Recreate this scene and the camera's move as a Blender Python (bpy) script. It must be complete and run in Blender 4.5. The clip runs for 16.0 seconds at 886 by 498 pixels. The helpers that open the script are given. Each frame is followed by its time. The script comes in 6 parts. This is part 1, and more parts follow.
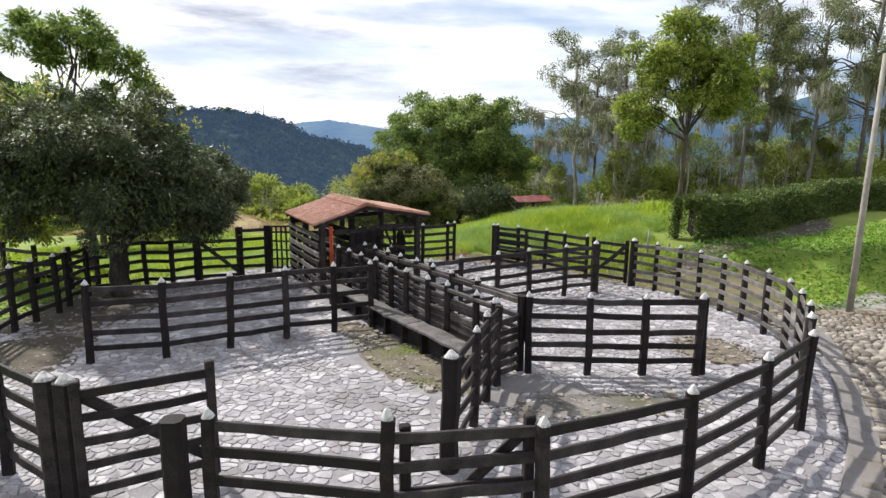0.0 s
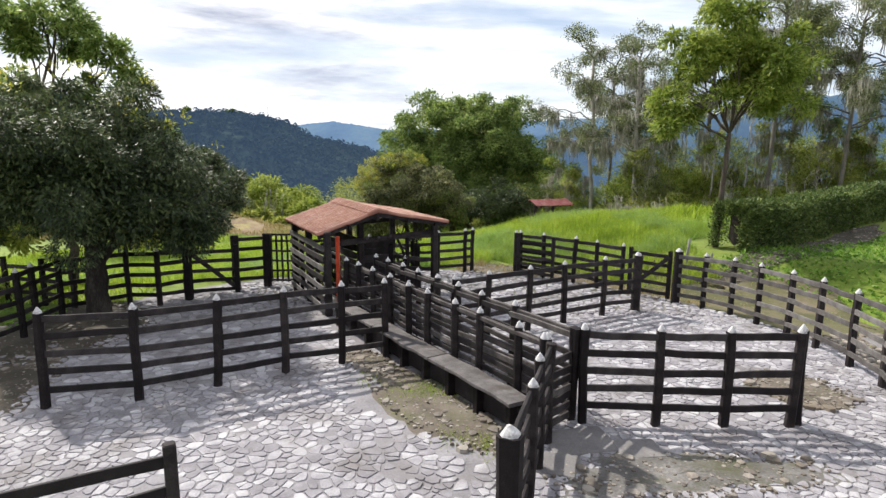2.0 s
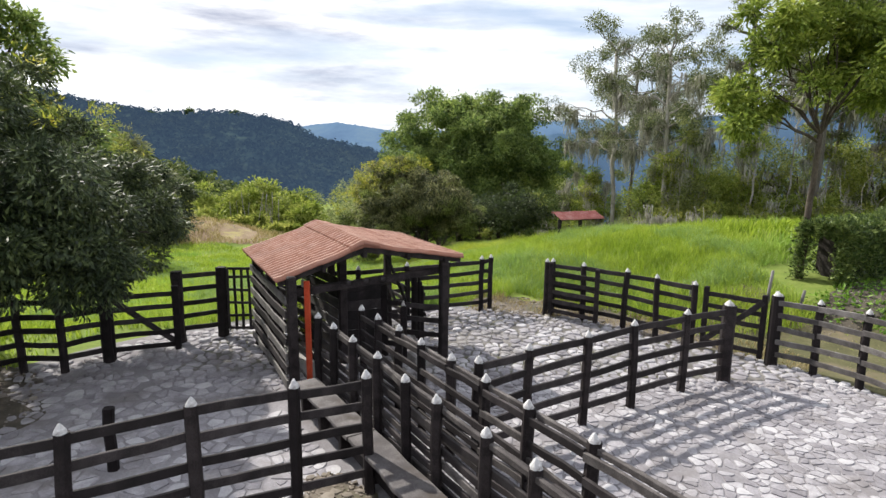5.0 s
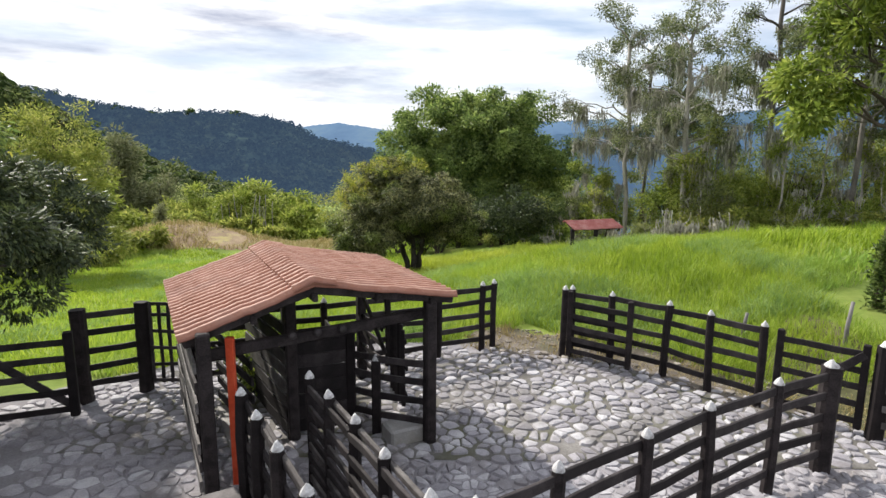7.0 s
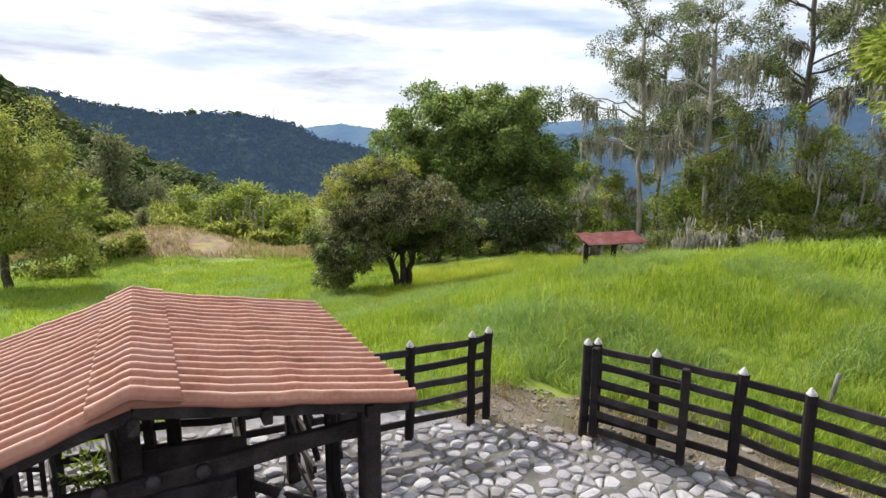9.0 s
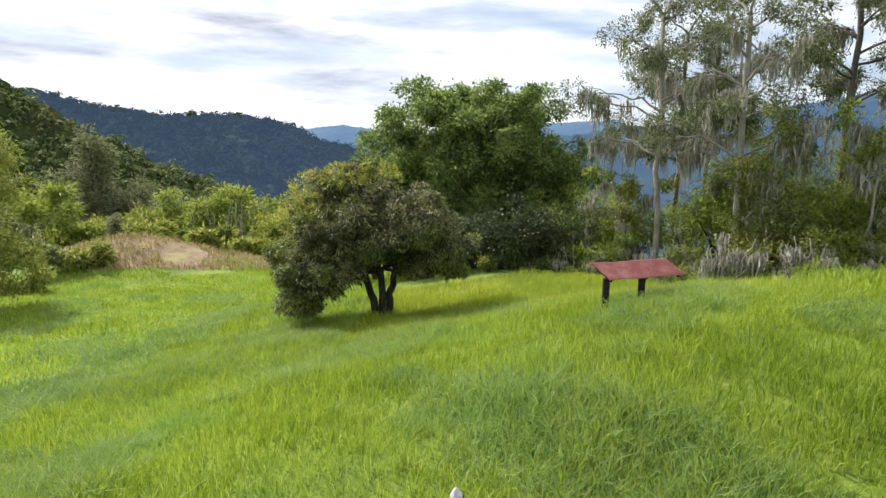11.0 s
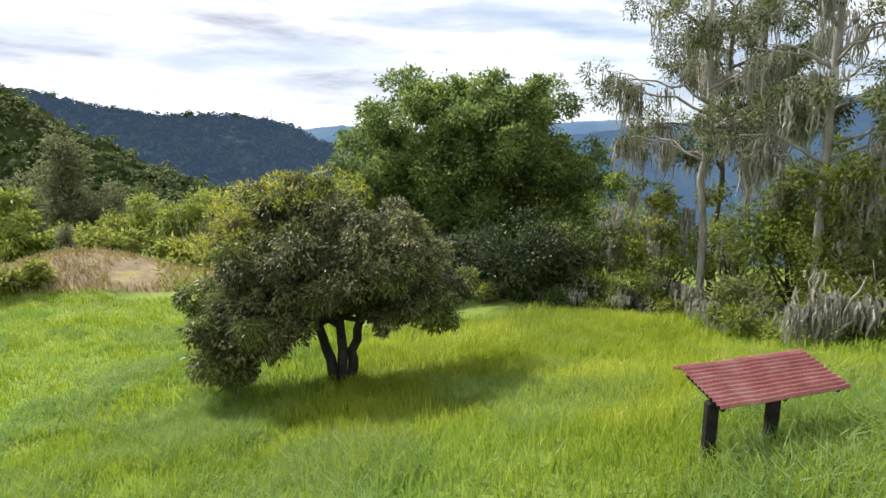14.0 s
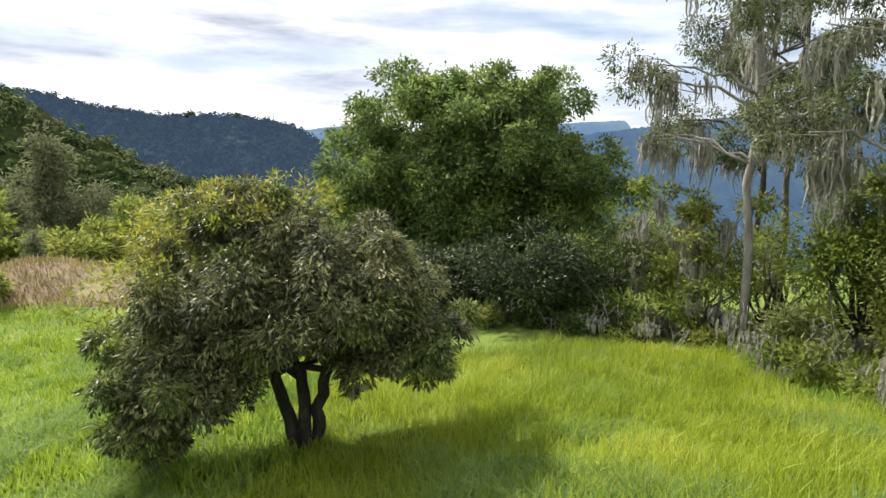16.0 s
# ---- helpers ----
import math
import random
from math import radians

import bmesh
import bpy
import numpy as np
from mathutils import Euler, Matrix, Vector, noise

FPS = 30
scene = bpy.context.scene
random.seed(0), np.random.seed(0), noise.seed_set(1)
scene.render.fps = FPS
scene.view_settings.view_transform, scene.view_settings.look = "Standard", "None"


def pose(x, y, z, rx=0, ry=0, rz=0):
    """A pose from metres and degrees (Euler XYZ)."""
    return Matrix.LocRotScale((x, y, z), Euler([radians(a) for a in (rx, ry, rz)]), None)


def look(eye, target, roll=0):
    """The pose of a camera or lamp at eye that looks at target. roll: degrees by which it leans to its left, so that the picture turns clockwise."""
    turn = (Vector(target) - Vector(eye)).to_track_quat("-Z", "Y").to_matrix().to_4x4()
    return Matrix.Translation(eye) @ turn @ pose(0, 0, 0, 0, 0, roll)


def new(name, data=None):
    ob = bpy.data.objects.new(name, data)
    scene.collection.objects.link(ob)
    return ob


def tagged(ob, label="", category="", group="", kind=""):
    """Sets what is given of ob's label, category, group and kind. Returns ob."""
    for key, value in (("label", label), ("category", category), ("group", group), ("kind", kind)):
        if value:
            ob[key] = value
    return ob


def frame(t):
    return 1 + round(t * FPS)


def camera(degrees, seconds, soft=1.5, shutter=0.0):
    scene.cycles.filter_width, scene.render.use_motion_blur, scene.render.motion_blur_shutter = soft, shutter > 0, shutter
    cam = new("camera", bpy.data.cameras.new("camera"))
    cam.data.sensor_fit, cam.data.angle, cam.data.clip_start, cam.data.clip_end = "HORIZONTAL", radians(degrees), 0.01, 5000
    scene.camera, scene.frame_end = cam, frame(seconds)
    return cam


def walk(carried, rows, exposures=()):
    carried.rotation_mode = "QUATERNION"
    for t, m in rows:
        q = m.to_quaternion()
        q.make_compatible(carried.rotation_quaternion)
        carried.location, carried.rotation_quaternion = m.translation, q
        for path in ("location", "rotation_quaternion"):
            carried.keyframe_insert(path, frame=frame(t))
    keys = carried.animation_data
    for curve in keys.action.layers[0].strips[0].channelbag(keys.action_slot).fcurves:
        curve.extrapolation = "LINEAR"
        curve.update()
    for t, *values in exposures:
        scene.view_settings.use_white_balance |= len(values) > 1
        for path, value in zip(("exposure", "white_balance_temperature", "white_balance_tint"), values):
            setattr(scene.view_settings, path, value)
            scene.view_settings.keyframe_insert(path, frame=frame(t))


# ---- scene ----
cam = camera(74.1, 16.0)
METRES, EYE, TILT, LEAN, TURN = 28.0, 4.2, 0.0, 0.0, 0.0
ROWS = [
    (0.0, 0.0, 0.0, 0.0, 0.1, -10.32, -0.53),
    (0.5, -0.0045, 0.0141, -0.001, 0.17, -10.3, -0.54),
    (1.0, -0.0085, 0.0319, -0.0013, 0.24, -10.26, -0.55),
    (1.5, -0.0123, 0.052, -0.0018, 0.42, -10.23, -0.53),
    (2.0, -0.016, 0.0729, -0.003, 0.49, -10.2, -0.5),
    (2.5, -0.0188, 0.0968, -0.0035, 0.52, -10.17, -0.5),
    (3.0, -0.0211, 0.1215, -0.0025, 0.57, -10.16, -0.47),
    (3.5, -0.023, 0.1498, -0.0011, 0.72, -10.18, -0.44),
    (4.0, -0.0245, 0.1766, 0.0003, 0.79, -10.13, -0.45),
    (6.5, -0.019, 0.3149, -0.0018, 0.97, -10.11, -0.4),
    (7.0, -0.017, 0.344, -0.0023, 1.03, -10.08, -0.39),
    (7.5, -0.0147, 0.3723, -0.003, 1.08, -10.04, -0.34),
    (8.0, -0.0108, 0.4078, -0.0052, 1.09, -10.01, -0.32),
    (8.5, -0.0077, 0.4376, -0.0057, 1.19, -10.02, -0.25),
    (9.0, -0.0036, 0.4709, -0.0045, 1.25, -10.02, -0.28),
    (11.5, 0.0183, 0.663, -0.0022, 1.45, -9.9, -0.27),
    (12.0, 0.0207, 0.7003, -0.0012, 1.48, -9.91, -0.26),
    (12.5, 0.0221, 0.7382, -0.0015, 1.51, -9.91, -0.25),
    (13.0, 0.0233, 0.781, -0.0016, 1.48, -9.89, -0.21),
    (13.5, 0.0252, 0.8224, -0.0015, 1.42, -9.88, -0.2),
    (14.0, 0.0272, 0.8566, -0.0008, 1.39, -9.88, -0.18),
    (14.5, 0.0305, 0.8946, -0.0005, 1.45, -9.89, -0.22),
    (15.0, 0.0318, 0.927, -0.0011, 1.48, -9.85, -0.24),
    (15.5, 0.0325, 0.9622, -0.0014, 1.54, -9.84, -0.25),
    (16.0, 0.0328, 0.9948, -0.0016, 1.62, -9.83, -0.26),
]
walk(cam, [(t, pose(0, 0, EYE, TILT, LEAN, TURN) @ pose(METRES * x, METRES * y, METRES * z, 90 + pitch, roll, yaw)) for t, x, y, z, yaw, pitch, roll in ROWS])

# ---- world, sun ----
scene.view_settings.exposure = 0.55
SUN_TO = Vector((-0.64, 0.62, 0.78)).normalized()
world = bpy.data.worlds.new("sky")
scene.world = world
world.use_nodes = True
wt = world.node_tree
wt.nodes.clear()


def wnode(kind, **kw):
    n = wt.nodes.new(kind)
    for k, v in kw.items():
        n.inputs[k.replace("_", " ")].default_value = v
    return n


sky = wt.nodes.new("ShaderNodeTexSky")
sky.sky_type = "NISHITA"
sky.sun_disc = False
sky.sun_elevation = math.asin(SUN_TO.z)
sky.sun_rotation = math.atan2(SUN_TO.x, SUN_TO.y)
skylevel = wt.nodes.new("ShaderNodeVectorMath")
skylevel.operation = "SCALE"
skylevel.inputs["Scale"].default_value = 0.12
wt.links.new(sky.outputs[0], skylevel.inputs[0])
# cloud decks: long flat streaks low over the hills, broken higher up
coord = wt.nodes.new("ShaderNodeTexCoord")
stretch = wt.nodes.new("ShaderNodeMapping")
stretch.inputs["Scale"].default_value = (1.5, 1.0, 8.5)
stretch.inputs["Location"].default_value = (0.35, 0.0, 0.15)
wt.links.new(coord.outputs["Generated"], stretch.inputs[0])
n1 = wnode("ShaderNodeTexNoise", Scale=1.7, Detail=6.0, Roughness=0.52, Distortion=0.35)
wt.links.new(stretch.outputs[0], n1.inputs[0])
n2 = wnode("ShaderNodeTexNoise", Scale=2.7, Detail=8.0, Roughness=0.58)
wt.links.new(stretch.outputs[0], n2.inputs[0])
r1 = wt.nodes.new("ShaderNodeValToRGB")
r1.color_ramp.elements[0].position, r1.color_ramp.elements[1].position = 0.30, 0.60
r2 = wt.nodes.new("ShaderNodeValToRGB")
r2.color_ramp.elements[0].position, r2.color_ramp.elements[1].position = 0.30, 0.60
r2.color_ramp.elements[0].color = (0.36, 0.385, 0.47, 1)
r2.color_ramp.elements[1].color = (1.0, 1.0, 1.0, 1)
wt.links.new(n1.outputs[0], r1.inputs[0])
wt.links.new(n2.outputs[0], r2.inputs[0])
cloud = wt.nodes.new("ShaderNodeVectorMath")
cloud.operation = "SCALE"
cloud.inputs["Scale"].default_value = 1.0
wt.links.new(r2.outputs[0], cloud.inputs[0])
grey = wt.nodes.new("ShaderNodeMix")
grey.data_type = "RGBA"
grey.inputs[0].default_value = 0.78
grey.inputs[7].default_value = (0.34, 0.405, 0.52, 1)
wt.links.new(skylevel.outputs[0], grey.inputs[6])
mixsky = wt.nodes.new("ShaderNodeMix")
mixsky.data_type = "RGBA"
wt.links.new(r1.outputs[0], mixsky.inputs[0])
wt.links.new(grey.outputs[2], mixsky.inputs[6])
wt.links.new(cloud.outputs[0], mixsky.inputs[7])
bg = wt.nodes.new("ShaderNodeBackground")
bg.inputs[1].default_value = 1.1
wt.links.new(mixsky.outputs[2], bg.inputs[0])
wout = wt.nodes.new("ShaderNodeOutputWorld")
wt.links.new(bg.outputs[0], wout.inputs[0])

sun_lamp = bpy.data.lights.new("sun", "SUN")
sun_lamp.energy, sun_lamp.angle, sun_lamp.color = 4.6, radians(1.2), (1.0, 0.95, 0.86)
sun = new("sun", sun_lamp)
sun.matrix_world = look(SUN_TO * 60, (0, 0, 0))


# ---- materials ----
def material(name, colors, scale=4.0, fine=40.0, rough=0.8, bump=0.3, dist=0.01, island=0.0, obrand=0.0, metal=0.0,
             stretch=(1, 1, 1), translucent=0.0, stain=None, stain_scale=0.6, emit=None, coords="Object", spec=0.3):
    """Two scales of noise over a colour ramp; optional variation per island or per object, stains, translucency."""
    m = bpy.data.materials.new(name)
    m.use_nodes = True
    t = m.node_tree
    p = t.nodes["Principled BSDF"]
    out = t.nodes["Material Output"]
    link = t.links.new
    tc = t.nodes.new("ShaderNodeTexCoord")
    geo = t.nodes.new("ShaderNodeNewGeometry")
    mp = t.nodes.new("ShaderNodeMapping")
    mp.inputs["Scale"].default_value = stretch
    link(geo.outputs["Position"] if coords == "World" else tc.outputs["Object"], mp.inputs[0])

    def tex(s, d=4.0, r=0.55):
        n = t.nodes.new("ShaderNodeTexNoise")
        n.inputs["Scale"].default_value, n.inputs["Detail"].default_value, n.inputs["Roughness"].default_value = s, d, r
        link(mp.outputs[0], n.inputs["Vector"])
        return n.outputs[0]

    def calc(op, a, b):
        n = t.nodes.new("ShaderNodeMath")
        n.operation = op
        for i, v in enumerate((a, b)):
            if isinstance(v, (int, float)):
                n.inputs[i].default_value = v
            else:
                link(v, n.inputs[i])
        return n.outputs[0]

    big, small = tex(scale), tex(fine, 3.0, 0.6)
    f = calc("ADD", calc("MULTIPLY", big, 0.62), calc("MULTIPLY", small, 0.38))
    if island:
        f = calc("ADD", f, calc("MULTIPLY", calc("SUBTRACT", geo.outputs["Random Per Island"], 0.5), island))
    if obrand:
        oi = t.nodes.new("ShaderNodeObjectInfo")
        f = calc("ADD", f, calc("MULTIPLY", calc("SUBTRACT", oi.outputs["Random"], 0.5), obrand))
    ramp = t.nodes.new("ShaderNodeValToRGB")
    els = ramp.color_ramp.elements
    while len(els) < len(colors):
        els.new(0.5)
    for i, c in enumerate(colors):
        els[i].position = 0.3 + 0.4 * i / max(1, len(colors) - 1)
        els[i].color = (*c, 1)
    link(f, ramp.inputs[0])
    col = ramp.outputs[0]
    if stain:
        sr = t.nodes.new("ShaderNodeValToRGB")
        sr.color_ramp.elements[0].position, sr.color_ramp.elements[1].position = 0.5, 0.66
        link(tex(stain_scale, 6.0, 0.65), sr.inputs[0])
        mx = t.nodes.new("ShaderNodeMix")
        mx.data_type = "RGBA"
        link(sr.outputs[0], mx.inputs[0])
        link(col, mx.inputs[6])
        mx.inputs[7].default_value = (*stain, 1)
        col = mx.outputs[2]
    link(col, p.inputs["Base Color"])
    p.inputs["Roughness"].default_value = rough
    p.inputs["Metallic"].default_value = metal
    p.inputs["Specular IOR Level"].default_value = spec
    if bump:
        b = t.nodes.new("ShaderNodeBump")
        b.inputs["Strength"].default_value, b.inputs["Distance"].default_value = bump, dist
        link(f, b.inputs["Height"])
        link(b.outputs[0], p.inputs["Normal"])
    # only the far hills glow: blue emission in place of distance haze
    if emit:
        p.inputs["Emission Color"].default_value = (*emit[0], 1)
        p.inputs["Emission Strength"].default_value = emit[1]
    if translucent:
        tr = t.nodes.new("ShaderNodeBsdfTranslucent")
        link(col, tr.inputs[0])
        ms = t.nodes.new("ShaderNodeMixShader")
        ms.inputs[0].default_value = translucent
        link(p.outputs[0], ms.inputs[1])
        link(tr.outputs[0], ms.inputs[2])
        link(ms.outputs[0], out.inputs[0])
    return m


M_BLACKWOOD = material("dark_stained_timber", [(0.0085, 0.0066, 0.007), (0.0165, 0.0128, 0.0135), (0.045, 0.037, 0.037)], 5, 60, 0.75, 0.5, 0.006, obrand=0.2, spec=0.18)
M_BLACKRAIL = material("dark_stained_board", [(0.0115, 0.0094, 0.0098), (0.0215, 0.0178, 0.0186), (0.056, 0.048, 0.049)], 4, 70, 0.72, 0.4, 0.004, obrand=0.25, spec=0.2)
M_GREYWOOD = material("weathered_grey_board", [(0.08, 0.072, 0.072), (0.15, 0.14, 0.138), (0.25, 0.235, 0.23)], 4, 60, 0.8, 0.5, 0.006, obrand=0.2)
M_FADED = material("faded_rail_board", [(0.036, 0.032, 0.031), (0.09, 0.082, 0.079), (0.19, 0.178, 0.172)], 4, 60, 0.75, 0.5, 0.006, obrand=0.2)
M_RAILTOP = material("worn_dark_board", [(0.022, 0.018, 0.018), (0.05, 0.043, 0.042), (0.13, 0.117, 0.112)], 4, 60, 0.75, 0.5, 0.006, obrand=0.2)
M_DECK = material("worn_deck_plank", [(0.04, 0.035, 0.036), (0.085, 0.077, 0.078), (0.16, 0.148, 0.147)], 4, 60, 0.8, 0.5, 0.006, obrand=0.2, stain=(0.06, 0.05, 0.045), stain_scale=3.0)
M_WHITEPAINT = material("white_paint", [(0.34, 0.33, 0.33), (0.54, 0.53, 0.53), (0.70, 0.695, 0.69)], 14, 60, 0.8, 0.4, 0.004, stain=(0.25, 0.235, 0.23), stain_scale=9.0)
M_STONE = material("field_stone", [(0.175, 0.165, 0.18), (0.29, 0.277, 0.297), (0.45, 0.438, 0.455)], 3, 45, 0.85, 0.6, 0.012, island=0.30, stain=(0.18, 0.165, 0.168), stain_scale=1.1, coords="World")
M_STONEPART = material("field_stone_single", [(0.175, 0.165, 0.18), (0.29, 0.277, 0.297), (0.45, 0.438, 0.455)], 3, 45, 0.85, 0.6, 0.012, obrand=0.34, stain=(0.18, 0.17, 0.165), stain_scale=1.1, coords="World")
M_PATHSTONE = material("path_cobble", [(0.11, 0.095, 0.08), (0.19, 0.165, 0.143), (0.30, 0.27, 0.235)], 3, 45, 0.85, 0.5, 0.01, island=0.45, stain=(0.15, 0.12, 0.085), stain_scale=0.3, coords="World")
M_BED = material("stone_bed_earth", [(0.15, 0.14, 0.137), (0.235, 0.225, 0.218), (0.32, 0.305, 0.295)], 1.2, 25, 0.95, 0.6, 0.02, stain=(0.2, 0.16, 0.11), stain_scale=0.4, coords="World")
M_DIRT = material("bare_earth", [(0.07, 0.057, 0.044), (0.125, 0.105, 0.084), (0.23, 0.20, 0.168)], 1.5, 30, 0.95, 0.6, 0.02, stain=(0.105, 0.10, 0.06), stain_scale=1.2, coords="World")
M_SOIL = material("dark_joint_soil", [(0.06, 0.056, 0.052), (0.125, 0.117, 0.11), (0.26, 0.247, 0.236)], 1.5, 30, 0.95, 0.6, 0.02, stain=(0.08, 0.08, 0.045), stain_scale=1.2, coords="World")
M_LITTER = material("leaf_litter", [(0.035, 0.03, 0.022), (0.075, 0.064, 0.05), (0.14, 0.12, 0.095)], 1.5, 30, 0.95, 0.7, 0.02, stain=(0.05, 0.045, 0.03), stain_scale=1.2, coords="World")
M_VERGE = material("dull_verge", [(0.055, 0.055, 0.024), (0.09, 0.088, 0.04), (0.15, 0.135, 0.075)], 0.8, 14, 0.95, 0.7, 0.03, stain=(0.16, 0.13, 0.085), stain_scale=0.7, coords="World")
M_STRAW = material("dry_straw_field", [(0.24, 0.21, 0.09), (0.36, 0.32, 0.16), (0.48, 0.43, 0.25)], 0.25, 4, 0.95, 0.7, 0.05, stain=(0.2, 0.22, 0.07), stain_scale=0.25, coords="World")
M_REDEARTH = material("reddish_earth", [(0.13, 0.088, 0.055), (0.225, 0.16, 0.10), (0.33, 0.26, 0.165)], 0.5, 8, 0.95, 0.6, 0.04, stain=(0.30, 0.26, 0.10), stain_scale=0.7, coords="World")
M_GROUND = material("meadow_soil", [(0.09, 0.14, 0.018), (0.15, 0.21, 0.03), (0.24, 0.27, 0.06)], 0.35, 6, 0.95, 0.7, 0.05, stain=(0.09, 0.13, 0.03), stain_scale=0.05, coords="World")
M_GRASS = material("meadow_grass", [(0.155, 0.238, 0.018), (0.295, 0.395, 0.038), (0.455, 0.51, 0.09)], 0.3, 2.0, 0.5, 0, island=0.28, translucent=0.5, coords="World", stain=(0.22, 0.355, 0.065), stain_scale=0.3)
M_GOLDGRASS = material("ripe_meadow_grass", [(0.22, 0.29, 0.02), (0.38, 0.46, 0.04), (0.54, 0.56, 0.10)], 0.3, 2.0, 0.5, 0, island=0.3, translucent=0.5, coords="World", stain=(0.26, 0.34, 0.05), stain_scale=0.2)
M_DRYGRASS = material("dry_grass", [(0.22, 0.17, 0.06), (0.36, 0.29, 0.13), (0.5, 0.42, 0.24)], 0.5, 3.0, 0.7, 0, island=0.3, translucent=0.3, coords="World")
M_TILE = material("terracotta_sheet", [(0.20, 0.08, 0.05), (0.32, 0.138, 0.09), (0.44, 0.235, 0.175)], 2.5, 30, 0.66, 0.3, 0.006, stain=(0.30, 0.15, 0.11), stain_scale=1.4, spec=0.35)
M_REDTILE = material("red_tin_sheet", [(0.22, 0.07, 0.062), (0.35, 0.13, 0.115), (0.5, 0.28, 0.255)], 2.5, 30, 0.6, 0.3, 0.005, stain=(0.42, 0.24, 0.22), stain_scale=2.0)
M_REDSTEEL = material("red_painted_steel", [(0.42, 0.045, 0.015), (0.6, 0.08, 0.03), (0.66, 0.13, 0.06)], 6, 50, 0.5, 0.2, 0.003)
M_CONCRETE = material("concrete", [(0.22, 0.212, 0.205), (0.31, 0.30, 0.29), (0.43, 0.42, 0.405)], 2, 40, 0.9, 0.4, 0.006, stain=(0.25, 0.23, 0.2), stain_scale=1.0)
M_BARK = material("brown_bark", [(0.03, 0.024, 0.018), (0.075, 0.06, 0.047), (0.15, 0.125, 0.10)], 5, 40, 0.95, 0.8, 0.03, stretch=(1, 1, 0.35))
M_DARKBARK = material("dark_bark", [(0.018, 0.015, 0.013), (0.042, 0.036, 0.031), (0.10, 0.088, 0.078)], 5, 40, 0.95, 0.8, 0.03, stretch=(1, 1, 0.35))
M_GREYBARK = material("grey_bark", [(0.05, 0.044, 0.038), (0.115, 0.102, 0.09), (0.23, 0.21, 0.19)], 3, 30, 0.95, 0.7, 0.02, stretch=(1, 1, 0.35))
M_PALEBARK = material("pale_grey_bark", [(0.15, 0.132, 0.115), (0.31, 0.285, 0.255), (0.48, 0.45, 0.42)], 3, 30, 0.95, 0.7, 0.02, stretch=(1, 1, 0.35))
M_MOSS = material("grey_hanging_moss", [(0.20, 0.192, 0.15), (0.33, 0.318, 0.262), (0.47, 0.455, 0.39)], 0.8, 6, 0.95, 0, island=0.35, translucent=0.25, coords="World")
M_POLE = material("pale_pole", [(0.18, 0.165, 0.145), (0.27, 0.25, 0.225), (0.37, 0.35, 0.32)], 3, 40, 0.8, 0.3, 0.004)
M_LAMPGLASS = material("lamp_lens", [(0.5, 0.5, 0.5), (0.6, 0.6, 0.6)], 3, 20, 0.2, 0.0)


def leafmat(name, dark, mid, light, translucent=0.35, rough=0.45, scale=0.45, island=0.45):
    return material(name, [dark, mid, light], scale, 3.0, rough, 0, island=island, translucent=translucent, coords="World", spec=0.3)


L_MANGO = leafmat("mango_leaf", (0.024, 0.036, 0.018), (0.052, 0.075, 0.032), (0.125, 0.155, 0.055), 0.25, 0.5)
L_MANGO2 = leafmat("mango_leaf_bluish", (0.03, 0.046, 0.024), (0.07, 0.095, 0.045), (0.15, 0.185, 0.075), 0.25, 0.45)
L_MID2 = leafmat("fresh_green_leaf", (0.06, 0.08, 0.025), (0.165, 0.205, 0.06), (0.36, 0.41, 0.12), 0.45, 0.45, 0.9, 0.45)
# sunlight put into a brighter leaf colour, for the crowns' sunward rim
L_MANGOSUN = leafmat("mango_sunlit_leaf", (0.15, 0.19, 0.025), (0.30, 0.33, 0.045), (0.48, 0.43, 0.08), 0.55, 0.5)
L_MID = leafmat("purplish_green_leaf", (0.05, 0.055, 0.03), (0.135, 0.15, 0.066), (0.38, 0.37, 0.16), 0.4, 0.45, 0.9, 0.45)
L_BIG2 = leafmat("shaded_green_leaf", (0.066, 0.106, 0.034), (0.145, 0.208, 0.06), (0.27, 0.335, 0.1), 0.48, 0.45)
L_BIG = leafmat("deep_green_leaf", (0.09, 0.14, 0.04), (0.185, 0.262, 0.07), (0.34, 0.41, 0.115), 0.52, 0.45)
L_BRIGHT = leafmat("yellow_green_leaf", (0.10, 0.145, 0.022), (0.205, 0.275, 0.045), (0.36, 0.41, 0.085), 0.52, 0.45)
L_OLIVE = leafmat("olive_leaf", (0.10, 0.13, 0.045), (0.21, 0.245, 0.085), (0.36, 0.385, 0.155), 0.52, 0.55)
L_MOSSY = leafmat("dull_green_leaf", (0.058, 0.076, 0.036), (0.125, 0.152, 0.064), (0.28, 0.305, 0.13), 0.42, 0.5)
L_HEDGE = leafmat("hedge_leaf", (0.035, 0.06, 0.016), (0.075, 0.12, 0.027), (0.19, 0.24, 0.065), 0.3, 0.5)
L_SHRUB = leafmat("shrub_leaf", (0.12, 0.16, 0.03), (0.26, 0.30, 0.056), (0.43, 0.43, 0.115), 0.55, 0.55)
L_BAMBOO = leafmat("bamboo_leaf", (0.12, 0.17, 0.025), (0.25, 0.31, 0.05), (0.38, 0.41, 0.10), 0.5, 0.5)
L_GREY = leafmat("grey_green_needle", (0.11, 0.12, 0.06), (0.19, 0.205, 0.10), (0.28, 0.29, 0.16), 0.45, 0.6)
L_LAWN = leafmat("weed_leaf", (0.07, 0.15, 0.015), (0.13, 0.26, 0.025), (0.22, 0.36, 0.05), 0.35, 0.5)
